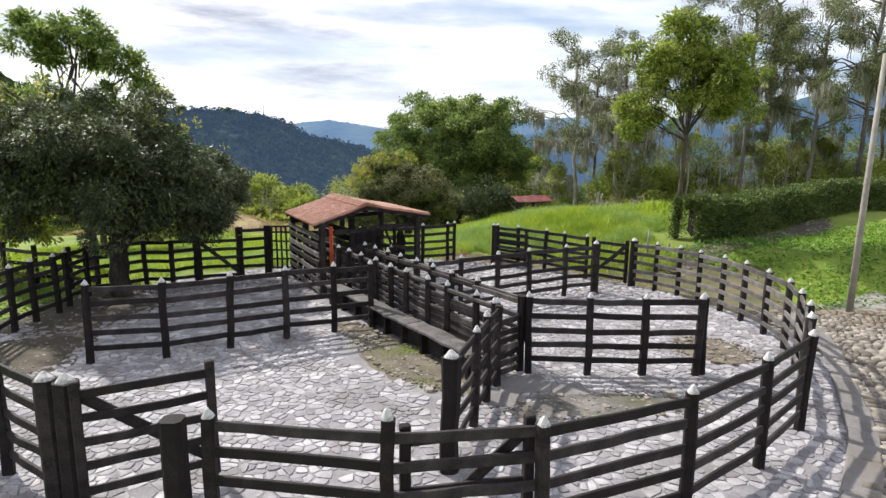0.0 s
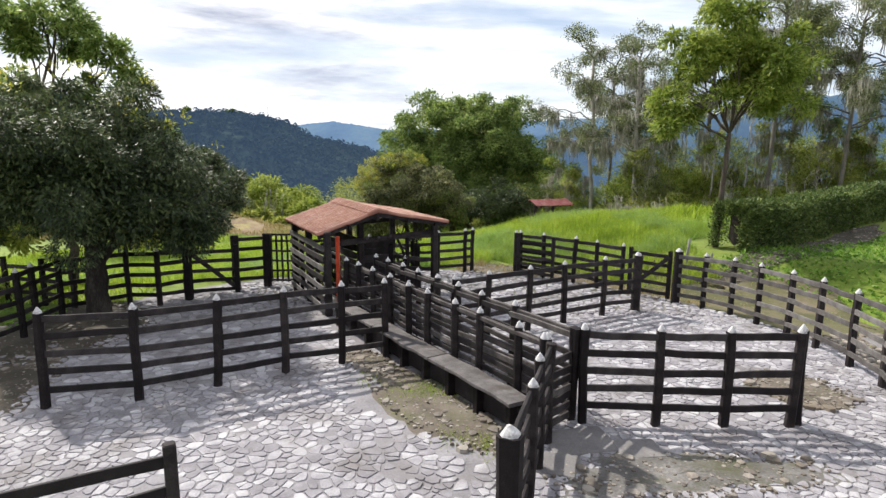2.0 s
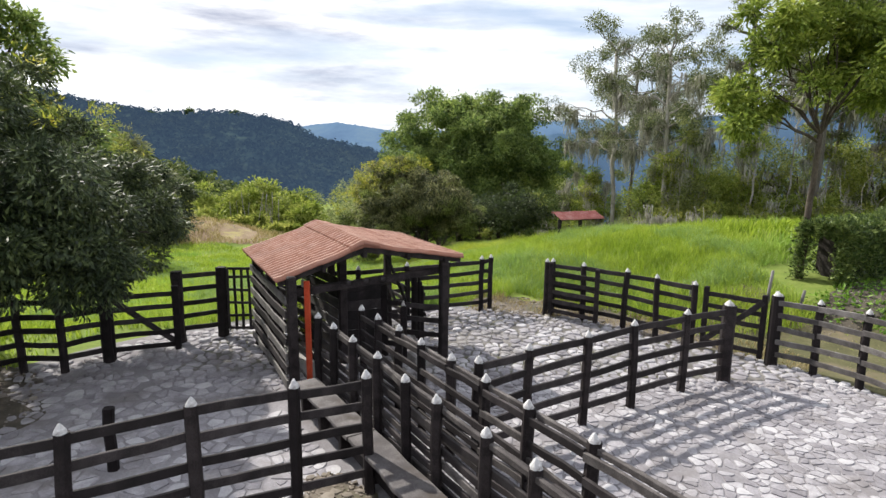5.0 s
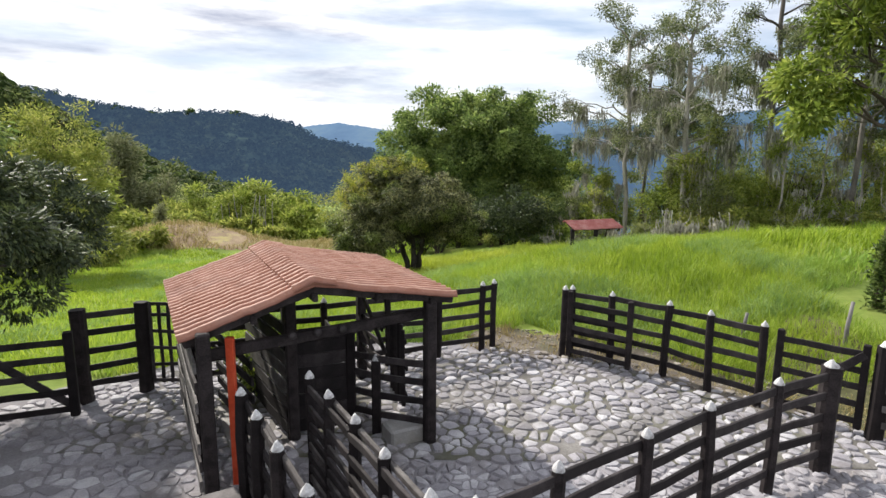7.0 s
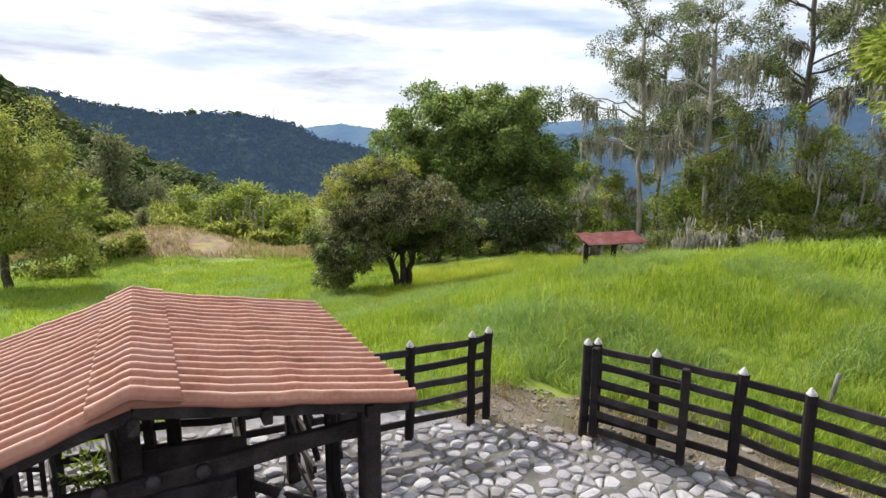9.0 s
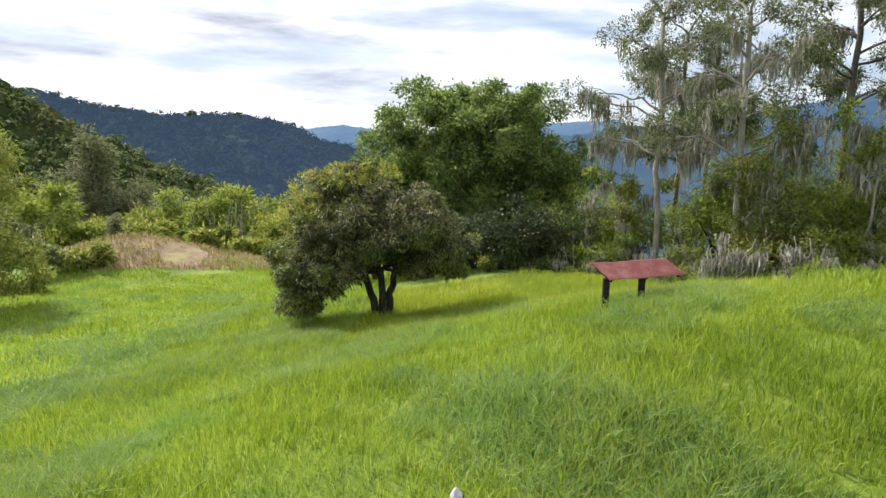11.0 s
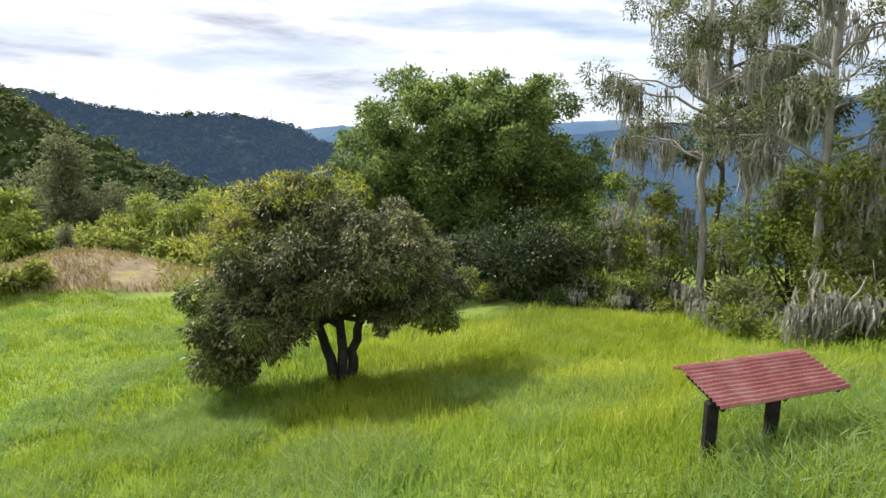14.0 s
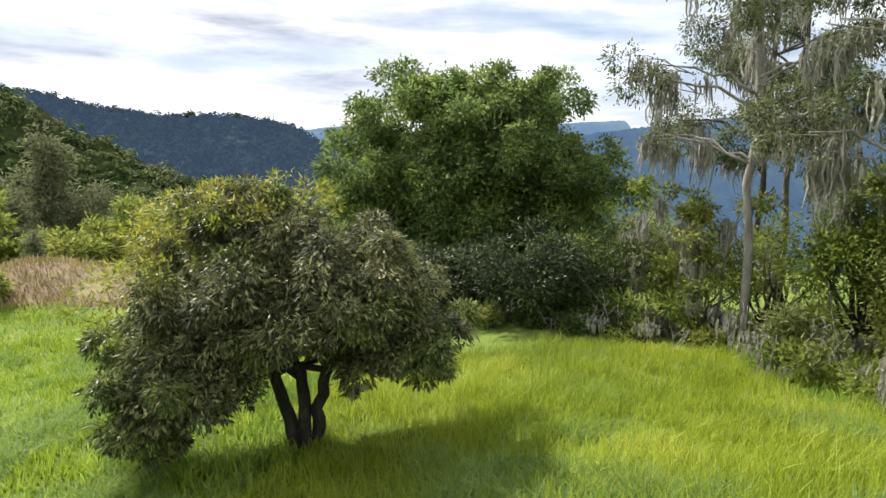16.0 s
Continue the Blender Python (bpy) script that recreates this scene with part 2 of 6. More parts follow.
M_WEED = material("soft_weed", [(0.15, 0.245, 0.065), (0.25, 0.37, 0.11), (0.38, 0.48, 0.18)], 0.4, 2.0, 0.6, 0, island=0.3, translucent=0.45, coords="World", spec=0.15)
# the faint blue emission stands in for haze over the far hill
M_HILL = material("hazed_forested_hill", [(0.010, 0.017, 0.015), (0.02, 0.032, 0.026), (0.05, 0.064, 0.036)], 0.03, 0.25, 1.0, 0, coords="World", stain=(0.022, 0.028, 0.015), stain_scale=0.012, emit=((0.10, 0.165, 0.29), 0.25), spec=0.0)
M_HILLNEAR = material("green_hillside", [(0.012, 0.022, 0.008), (0.03, 0.046, 0.014), (0.07, 0.08, 0.03)], 0.05, 0.4, 1.0, 0, coords="World", stain=(0.06, 0.06, 0.03), stain_scale=0.02, spec=0.0)
M_HILLTREES = leafmat("hillside_leaf", (0.035, 0.056, 0.018), (0.09, 0.125, 0.036), (0.19, 0.22, 0.07), 0.35, 0.7, 0.05)
# distance haze painted in: bluish base colour plus a blue glow
M_EASTHILL = material("haze_blue_wooded_slope", [(0.02, 0.04, 0.06), (0.035, 0.062, 0.085), (0.06, 0.09, 0.09)], 0.004, 0.03, 1.0, 0, coords="World", emit=((0.15, 0.24, 0.45), 0.24), spec=0.0)
# stronger painted haze for the farthest range, again base colour and glow
M_HAZEHILL = material("haze_blue_mountain", [(0.03, 0.055, 0.085), (0.05, 0.085, 0.115), (0.085, 0.12, 0.12)], 0.004, 0.03, 1.0, 0, coords="World", emit=((0.17, 0.265, 0.46), 0.42), spec=0.0)


# ---- geometry helpers ----
rng = np.random.default_rng(7)


def mesh_of(name, verts, faces, mat, smooth=False):
    """A mesh from an (n, 3) array and arrays of quads or triangles."""
    me = bpy.data.meshes.new(name)
    verts = np.asarray(verts, dtype=np.float32)
    groups = [np.asarray(f, dtype=np.int32) for f in (faces if isinstance(faces, list) else [faces]) if len(f)]
    loops = np.concatenate([g.ravel() for g in groups])
    sizes = np.concatenate([np.full(len(g), g.shape[1], dtype=np.int32) for g in groups])
    starts = np.concatenate([[0], np.cumsum(sizes)[:-1]]).astype(np.int32)
    me.vertices.add(len(verts))
    me.vertices.foreach_set("co", verts.ravel())
    me.loops.add(len(loops))
    me.loops.foreach_set("vertex_index", loops)
    me.polygons.add(len(sizes))
    me.polygons.foreach_set("loop_start", starts)
    me.polygons.foreach_set("use_smooth", np.full(len(sizes), smooth, dtype=bool))
    me.materials.append(mat)
    me.update(calc_edges=True)
    return me


def part(name, me, parent, at=(0, 0, 0), label="", turn=None):
    """One mesh object under a thing or under a part; at is relative to the parent."""
    ob = new(name, me)
    ob.parent = parent
    ob.location = at
    if turn is not None:
        ob.rotation_euler = turn
    return tagged(ob, label)


def root(name, at, label, category, group="", kind="", turn=0.0):
    ob = new(name)
    ob.empty_display_size = 0.2
    ob.location = at
    ob.rotation_euler = (0, 0, turn)
    return tagged(ob, label, category, group, kind)


def sweep(path, section, scales=None, side=None, cap=True):
    """A closed section (k, 2) swept along path points; returns verts and faces. section x runs sideways, y along side x tangent."""
    path = np.asarray(path, float)
    section = np.asarray(section, float)
    n, k = len(path), len(section)
    scales = np.ones(n) if scales is None else np.asarray(scales, float)
    tang = np.gradient(path, axis=0)
    tang /= np.linalg.norm(tang, axis=1)[:, None] + 1e-9
    verts = []
    a = np.array(side if side is not None else ((0, 0, 1) if abs(tang[0][2]) < 0.9 else (1, 0, 0)), float)
    for i in range(n):
        s = a - tang[i] * (a @ tang[i])
        s /= np.linalg.norm(s) + 1e-9
        b = np.cross(tang[i], s)
        a = s
        verts.append(path[i] + scales[i] * (section[:, :1] * b + section[:, 1:] * s))
    verts = np.concatenate(verts)
    i, j = np.meshgrid(np.arange(n - 1), np.arange(k), indexing="ij")
    q = np.stack([i * k + j, i * k + (j + 1) % k, (i + 1) * k + (j + 1) % k, (i + 1) * k + j], -1).reshape(-1, 4)
    faces = [q]
    if cap:
        c0, c1 = len(verts), len(verts) + 1
        verts = np.concatenate([verts, [path[0]], [path[-1]]])
        jj = np.arange(k)
        faces.append(np.stack([np.full(k, c0), (jj + 1) % k, jj], -1))
        faces.append(np.stack([np.full(k, c1), (n - 1) * k + jj, (n - 1) * k + (jj + 1) % k], -1))
    return verts, faces


def joined(pieces):
    """Many (verts, [faces]) into one."""
    vs, quads, tris, o = [], [], [], 0
    for v, fs in pieces:
        vs.append(v)
        for f in fs if isinstance(fs, list) else [fs]:
            if len(f):
                (quads if f.shape[1] == 4 else tris).append(f + o)
        o += len(v)
    return np.concatenate(vs), [np.concatenate(g) for g in (quads, tris) if g]


def chamfered(w, h, c):
    """Section of a board or post, w by h, with its edges taken off by c."""
    x, y = w / 2, h / 2
    return np.array([(-x + c, -y), (x - c, -y), (x, -y + c), (x, y - c), (x - c, y), (-x + c, y), (-x, y - c), (-x, -y + c)])


def round_section(r, k=8):
    a = np.arange(k) * 2 * np.pi / k
    return np.stack([np.cos(a), np.sin(a)], -1) * r


def box_mesh(name, sx, sy, sz, mat, c=0.008):
    """A block with eased edges, standing on its origin."""
    path = [(0, 0, 0), (0, 0, c), (0, 0, sz - c), (0, 0, sz)]
    k = max(1 - 2 * c / min(sx, sy), 0.5)
    v, f = sweep(path, chamfered(sx, sy, c), [k, 1, 1, k], side=(0, 1, 0))
    return mesh_of(name, v, f, mat)


def board_mesh(name, length, h, t, mat, seed=0, sag=0.012):
    """A sawn board along +x from its origin, h high and t thick, a little crooked."""
    r = np.random.default_rng(seed)
    n = max(3, int(length / 0.45) + 2)
    x = np.linspace(0, length, n)
    p = np.stack([x, r.normal(0, 0.006, n), r.normal(0, 0.005, n) - sag * np.sin(np.pi * x / length) * r.random()], -1)
    v, f = sweep(p, chamfered(t, h, min(h, t) * 0.16), 1 + r.normal(0, 0.03, n), side=(0, 0, 1))
    return mesh_of(name, v, f, mat)


def beam(name, a, b, h, t, mat, parent, label="", seed=0):
    """A straight beam between two points given relative to the parent."""
    a, b = Vector(a), Vector(b)
    d = b - a
    me = board_mesh(name, d.length, h, t, mat, seed, 0.0)
    ob = part(name, me, parent, a, label)
    ob.rotation_euler = (0, -math.atan2(d.z, math.hypot(d.x, d.y)), math.atan2(d.y, d.x))
    return ob


# ---- the lie of the land ----
def smooth(e0, e1, v):
    t = np.clip((np.asarray(v, float) - e0) / (e1 - e0), 0, 1)
    return t * t * (3 - 2 * t)


YARD = (-1.0, 12.9, 8.6, 8.9)     # centre and half axes of the paved yard


def yard_d(x, y):
    """About how far outside the yard's edge, in metres."""
    cx, cy, ax, ay = YARD
    return (np.hypot((x - cx) / ax, (y - cy) / ay) - 1) * 8.6


def land(x, y):
    x, y = np.asarray(x, float), np.asarray(y, float)
    yc = np.clip(y, -40, 95)
    xs = np.where(x < 0, 15 * np.tanh(x / 15), 22 * np.tanh(x / 22))
    field = 3.55 + 0.118 * xs - 0.175 * yc + 0.00081 * yc * yc + 0.0004 * xs * yc
    field = np.where(field > 0.3, 0.3 + 0.9 * np.tanh((field - 0.3) / 0.9), field)
    near = 0.05 - 0.03 * (np.clip(y, -5, 24) - 10.5)
    k = smooth(0.6, 5.5, yard_d(x, y)) * smooth(17.5, 23, y + 0.35 * np.maximum(x - 4, 0))
    z = near + (field - near) * k
    z = z - 10 * smooth(62, 130, y) - 26 * smooth(110, 420, np.hypot(x, y))
    # low bank of dry grass past the meadow
    z = z + 3.0 * np.exp(-(((x + 27.5) / 8.5) ** 2 + ((y - 67.5) / np.where(y < 67.5, 7.0, 4.0)) ** 2)) + 1.2 * np.exp(-(((x + 14) / 10) ** 2 + ((y - 80) / 8) ** 2))
    # the yard's east side drops away behind the big trees
    z = z - 6.0 * smooth(48, 75, y) * smooth(0, 16, x) - 200 * smooth(72, 330, y) * smooth(-40, 60, x)
    z = z - 0.85 * smooth(35, 42, y) * smooth(3.5, 9.5, x) * (1 - smooth(11, 22, x))
    z = z + 0.98 * np.exp(-(((x - 4.4) / np.where(x > 4.4, 11, 5.5)) ** 2 + ((y - 29.8) / 5.6) ** 2)) - 0.35 * np.exp(-(((x - 1.5) / 4) ** 2 + ((y - 40.5) / 5) ** 2))
    z = z - 0.62 * np.exp(-(((x - 13.5) / 7.5) ** 2 + ((y - 23.5) / 5.5) ** 2))
    return z + 0.05 * np.sin(x * 0.9 + 0.3 * y) * np.sin(y * 0.7) * smooth(1, 6, yard_d(x, y))


def gz(x, y):
    return float(land(x, y))


def ground_sheet():
    rad = np.concatenate([np.linspace(0, 34, 100), 34 * (4200 / 34) ** np.linspace(0.012, 1, 90)])
    ang = np.linspace(0, 2 * np.pi, 241)[:-1]
    r, a = np.meshgrid(rad[1:], ang, indexing="ij")
    x, y = r * np.cos(a), 18 + r * np.sin(a)
    v = np.stack([x, y, land(x, y) - 0.03], -1).reshape(-1, 3)
    n, k = r.shape
    i, j = np.meshgrid(np.arange(n - 1), np.arange(k), indexing="ij")
    q = np.stack([i * k + j, (i + 1) * k + j, (i + 1) * k + (j + 1) % k, i * k + (j + 1) % k], -1).reshape(-1, 4)
    v = np.concatenate([v, [(0, 18, gz(0, 18) - 0.03)]])
    jj = np.arange(k)
    tri = np.stack([np.full(k, len(v) - 1), jj, (jj + 1) % k], -1)
    return tagged(new("ground", mesh_of("ground", v, [q, tri], M_GROUND, True)), "meadow ground of green grass and soil", "ground", kind="structure")


ground_sheet()


# ---- hills and mountains ----
def bump_field(x, y, size):
    """Rounded tree-top bumps of several sizes."""
    z = 0
    for k, (f, a) in enumerate(((0.09, 1.0), (0.21, 0.8), (0.47, 0.5))):
        z = z + a * np.abs(np.sin(x * f + 1.7 * np.sin(y * f * 0.7 + k)) * np.sin(y * f * 1.1 + 1.3 * np.sin(x * f * 0.6 + 2 * k)))
    return z * size


def ridge(name, label, x0, x1, dist, crest, base, depth, mat, bumps, n=260, m=26, seed=1, bend=0.0):
    """A wooded ridge: crest(x) gives its height, falling forward to base over depth, with tree-sized bumps."""
    r = np.random.default_rng(seed)
    x = np.linspace(x0, x1, n)
    s = np.linspace(0, 1, m)
    X, S = np.meshgrid(x, s, indexing="ij")
    top = crest(X)
    prof = 1 - smooth(0, 1, S) ** 0.9
    Z = base + (top - base) * prof
    Y = dist - depth * S + bend * ((X - (x0 + x1) / 2) / (x1 - x0)) ** 2
    gully = np.sin(X / (depth * 0.22) + 2.5 * np.sin(X / (depth * 0.5))) * np.sin(S * np.pi)
    Z += gully * depth * 0.035 + bump_field(X, Y, bumps)
    v = np.stack([X, Y, Z], -1).reshape(-1, 3)
    i, j = np.meshgrid(np.arange(n - 1), np.arange(m - 1), indexing="ij")
    q = np.stack([i * m + j, i * m + j + 1, (i + 1) * m + j + 1, (i + 1) * m + j], -1).reshape(-1, 4)
    return tagged(new(name, mesh_of(name, v, q, mat, True)), label, "hill", kind="structure")


def crest_of(pairs):
    xs, zs = [p[0] for p in pairs], [p[1] for p in pairs]
    return lambda x: np.interp(x, xs, zs)


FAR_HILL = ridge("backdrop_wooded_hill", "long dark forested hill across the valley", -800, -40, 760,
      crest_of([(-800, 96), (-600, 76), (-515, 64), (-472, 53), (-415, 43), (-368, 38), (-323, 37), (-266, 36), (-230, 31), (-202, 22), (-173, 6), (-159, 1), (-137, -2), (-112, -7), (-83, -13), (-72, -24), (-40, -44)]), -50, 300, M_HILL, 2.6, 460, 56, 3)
NEAR_HILL = ridge("backdrop_green_hillside", "green wooded hillside rising beside the valley", -520, -110, 330,
      crest_of([(-520, 130), (-330, 72), (-270, 50), (-249, 40), (-230, 29), (-207, 13), (-160, -9), (-110, -26)]), -32, 150, M_HILLNEAR, 3.4, 260, 50, 5)
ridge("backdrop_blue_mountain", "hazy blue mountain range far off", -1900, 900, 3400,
      crest_of([(-1900, 140), (-900, 92), (-640, 118), (-480, 92), (-330, 70), (-120, 80), (120, 60), (300, 120), (900, 150)]), -120, 700, M_HAZEHILL, 5, 200, 14, 8)
ridge("backdrop_east_mountain", "forested mountain slope behind the tall trees, blue from painted haze", 100, 2400, 1900,
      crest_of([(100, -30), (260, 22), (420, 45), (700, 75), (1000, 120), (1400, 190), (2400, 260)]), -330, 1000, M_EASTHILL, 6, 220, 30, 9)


# ---- treetops on the hillsides ----
def hill_trees(name, label, hill, count, radius, leaves, size, mat, seed, x0, x1):
    """Leafy treetops standing all over a hillside, as one object."""
    r = np.random.default_rng(seed)
    me = hill.data
    co = np.empty(len(me.vertices) * 3)
    me.vertices.foreach_get("co", co)
    co = co.reshape(-1, 3)
    co = co[(co[:, 0] > x0) & (co[:, 0] < x1)]
    at = co[r.integers(len(co), size=count)] + r.normal(0, radius * 0.5, (count, 3)) * (1, 1, 0)
    rad = radius * r.uniform(0.5, 1.5, count)
    at, rad = np.repeat(at, leaves, 0), np.repeat(rad, leaves)
    d = r.normal(0, 1, at.shape)
    d = d / np.linalg.norm(d, axis=1, keepdims=True)
    d[:, 2] = np.abs(d[:, 2])
    pos = at + d * rad[:, None] * r.uniform(0.75, 1.05, (len(d), 1))
    a = d + r.normal(0, 0.9, d.shape)
    b = np.cross(a, r.normal(0, 1, d.shape))
    a, b = (w / np.linalg.norm(w, axis=1, keepdims=True) * size * r.uniform(0.6, 1.4, (len(d), 1)) for w in (np.cross(d, b), b))
    v = np.stack([pos - a, pos - b * 0.5, pos + a, pos + b * 0.5], 1).reshape(-1, 3)
    q = (np.arange(len(d))[:, None] * 4 + (0, 1, 2, 3)).astype(np.int32)
    return tagged(new(name, mesh_of(name, v, q, mat)), label, "trees", kind="stuff")


# the far treetops share the hill's haze glow
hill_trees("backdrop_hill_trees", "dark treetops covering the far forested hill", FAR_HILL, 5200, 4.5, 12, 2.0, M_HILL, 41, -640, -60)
hill_trees("backdrop_hill_trees", "green treetops covering the near hillside", NEAR_HILL, 2100, 3.2, 22, 1.15, M_HILLTREES, 42, -400, -110)


# ---- the fences ----
def post_mesh(w, h, seed):
    r = np.random.default_rng(seed)
    zs = np.array([-0.15, 0, 0.3 * h, 0.65 * h, h])
    p = np.stack([r.normal(0, 0.006, 5), r.normal(0, 0.006, 5), zs], -1)
    v, f = sweep(p, chamfered(w, w, w * 0.2), 1 + r.normal(0, 0.03, 5), side=(0, 1, 0))
    return mesh_of("post", v, f, M_BLACKWOOD)


def tip_mesh(w, seed, flat=False):
    """Painted end of a post, hewn to a blunt point."""
    r = np.random.default_rng(seed + 50)
    hgt = 0.03 if flat else 0.095
    p = [(0, 0, 0), (0, 0, 0.025 if not flat else 0.01), (r.normal(0, 0.006), r.normal(0, 0.006), hgt * 0.8), (r.normal(0, 0.008), r.normal(0, 0.008), hgt)]
    v, f = sweep(p, chamfered(w, w, w * 0.24), [0.96, 0.84, 0.32 if not flat else 0.9, 0.06 if not flat else 0.7], side=(0, 1, 0))
    return mesh_of("painted_tip", v, f, M_WHITEPAINT)


POSTS = [post_mesh(0.125, 1.44, s) for s in range(5)]
FATPOSTS = [post_mesh(0.21, 1.48, s + 20) for s in range(3)]
TIPS = [tip_mesh(0.115, s) for s in range(4)]
FATTIPS = [tip_mesh(0.175, s + 9) for s in range(3)]
RAIL_H = (0.27, 0.54, 0.81, 1.09, 1.36)
count = [0]


def add_post(parent, x, y, base, fat=False, tip=True, scale=1.0):
    """A post on the ground at x, y; base is the parent's place."""
    count[0] += 1
    i = count[0]
    z = gz(x, y)
    me = (FATPOSTS if fat else POSTS)[i % (3 if fat else 5)]
    ob = part("post", me, parent, (x - base[0], y - base[1], z - base[2]))
    lean = np.random.default_rng(i).normal(0, 0.012, 2)
    ob.rotation_euler = (lean[0], lean[1], np.random.default_rng(i).normal(0, 0.2))
    ob.scale = (1, 1, scale)
    if tip:
        part("painted_tip", (FATTIPS if fat else TIPS)[i % 3], ob, (0, 0, 1.48 if fat else 1.44), "white-painted pointed tip")
    return ob


def fence(name, label, pts, heights=RAIL_H, fat=(), bare=(), mat=None, board=0.105, skip=(), offset=0.0, group="corral fences", thick=0.04, scale=1.0, tall=()):
    """Posts at pts and boards between them. skip: spans with no boards."""
    x0, y0 = pts[0]
    base = (x0, y0, gz(x0, y0))
    top = root(name, base, label, "fence", group)
    for i, (x, y) in enumerate(pts):
        add_post(top, x, y, base, i in fat, i not in bare, scale * (1.09 if i in tall else 1.0))
    for i in range(len(pts) - 1):
        if i in skip:
            continue
        (xa, ya), (xb, yb) = pts[i], pts[i + 1]
        d = Vector((xb - xa, yb - ya))
        nrm = Vector((-d.y, d.x)).normalized() * offset
        for k, h in enumerate(heights):
            count[0] += 1
            j = np.random.default_rng(count[0]).normal(0, 0.012, 2)
            a = (xa + nrm.x - x0, ya + nrm.y - y0, gz(xa, ya) - base[2] + h * scale + j[0])
            b = (xb + nrm.x - x0, yb + nrm.y - y0, gz(xb, yb) - base[2] + h * scale + j[1])
            beam("rail", a, b, board, thick, M_RAILTOP if len(heights) > 6 and (k * 5 + i * 3) % 7 < 2 else mat or M_BLACKRAIL, top, seed=count[0])
    return top


def gate(name, label, a, b, heights=(0.22, 0.5, 0.78, 1.04, 1.3), brace="up", post_w=0.1, tall=1.36):
    """A gate leaf from its hinge stile a to its free stile b, boards and one diagonal brace."""
    za, zb = gz(*a), gz(*b)
    base = (a[0], a[1], za)
    top = root(name, base, label, "gate", "corral gates")
    d = Vector((b[0] - a[0], b[1] - a[1], zb - za))
    for n, at in (("stile", Vector((0, 0, 0.1))), ("stile", d + Vector((0, 0, 0.1)))):
        part(n, box_mesh(n, post_w, post_w, tall, M_BLACKWOOD, 0.012), top, at, turn=(0, 0, math.atan2(d.y, d.x)))
    for k, h in enumerate(heights):
        count[0] += 1
        beam("rail", (0, 0, h), (d.x, d.y, d.z + h), 0.1, 0.035, M_BLACKRAIL, top, seed=count[0])
    side = Vector((-d.y, d.x, 0)).normalized() * 0.045
    lo, hi = heights[0], heights[-1]
    p, q = (Vector((0, 0, lo)), d + Vector((0, 0, hi))) if brace == "up" else (Vector((0, 0, hi)), d + Vector((0, 0, lo)))
    if brace != "none":
        beam("brace", p + side, q + side, 0.12, 0.035, M_BLACKRAIL, top, "diagonal brace board", seed=count[0] + 7)
    return top


RING_E = [(-2.2, 5.12), (-0.47, 4.84), (0.97, 5.07), (2.65, 5.8), (4.05, 6.87), (5.2, 7.95), (5.81, 8.92), (6.32, 9.75), (6.75, 10.65), (7.12, 11.7), (7.3, 12.8),
          (7.36, 13.95), (7.28, 14.9), (7.1, 15.85), (6.88, 16.75), (6.5, 17.5), (5.95, 18.05)]
fence("corral_fence", "curved corral fence of dark boards, white-tipped posts", RING_E[:7], tall=(1,))
fence("corral_fence", "curved corral fence, faded greyish boards, white-tipped posts", RING_E[6:], mat=M_FADED, fat=(10,), offset=0.05)
fence("gate_post", "pair of stout dark gate posts beside stone yard", [(-2.45, 4.98)], fat=(0,), bare=(0,))
fence("corral_fence", "dark board fence along meadow, white-tipped posts", [(4.78, 19.2), (4.2, 19.85), (3.62, 20.5), (2.75, 21.1), (2.02, 21.55), (1.85, 21.5)])
fence("corral_fence", "dark board fence behind shed, white-tipped posts", [(0.41, 22.0), (0.17, 21.8), (-0.75, 21.3), (-1.75, 20.85), (-2.9, 20.3), (-3.9, 19.95), (-4.85, 19.55)], fat=(), scale=1.0)
fence("corral_fence", "dark board fence between yard and meadow", [(-5.9, 19.4), (-6.64, 18.85)], fat=(0, 1), bare=(0, 1), scale=1.1)
fence("corral_fence", "dark board fence round the mango tree", [(-7.5, 17.58), (-8.0, 16.95), (-8.75, 16.9), (-9.75, 15.7), (-9.6, 14.6), (-9.45, 13.95), (-9.5, 13.2), (-9.42, 12.4), (-9.2, 11.4), (-8.8, 10.3), (-8.2, 9.15), (-7.3, 8.0), (-6.3, 7.2), (-5.25, 6.55), (-4.25, 5.92)], fat=(0, 14), bare=(0,))
fence("gate_post", "stout dark gate post with white top", [(-4.0, 5.85)], fat=(0,))
fence("cross_fence", "straight dark board fence across stone yard", [(-6.6, 10.45), (-5.33, 10.8), (-4.3, 11.42), (-3.35, 12.1), (-2.42, 12.62), (-1.63, 13.0)], scale=1.05)
fence("cross_fence", "straight dark board fence across stone yard", [(1.58, 10.17), (2.66, 10.13), (3.64, 10.12), (4.62, 10.13), (4.76, 10.22)])
fence("cross_fence", "straight dark board fence between inner pens", [(4.53, 17.03), (3.51, 16.46), (2.37, 15.7), (1.42, 15.0), (0.45, 14.3), (-0.3, 13.75)], fat=(0,))
# cattle race: two close-boarded fences
RD = np.array([-0.535, 0.845])
RN = np.array([0.845, 0.535])
LEFT0, RIGHT0 = np.array([0.93, 9.72]), np.array([1.43, 10.28])
CLOSE = (0.12, 0.27, 0.41, 0.55, 0.69, 0.84, 1.05, 1.32)
k_at = (0.0, 0.62, 1.6, 2.3, 3.2, 3.95, 4.85, 5.7, 6.5, 7.22)
LEFT_PTS = [tuple(LEFT0 + RD * q + RN * 0.07 * float(smooth(3.5, 5.5, q))) for q in k_at]
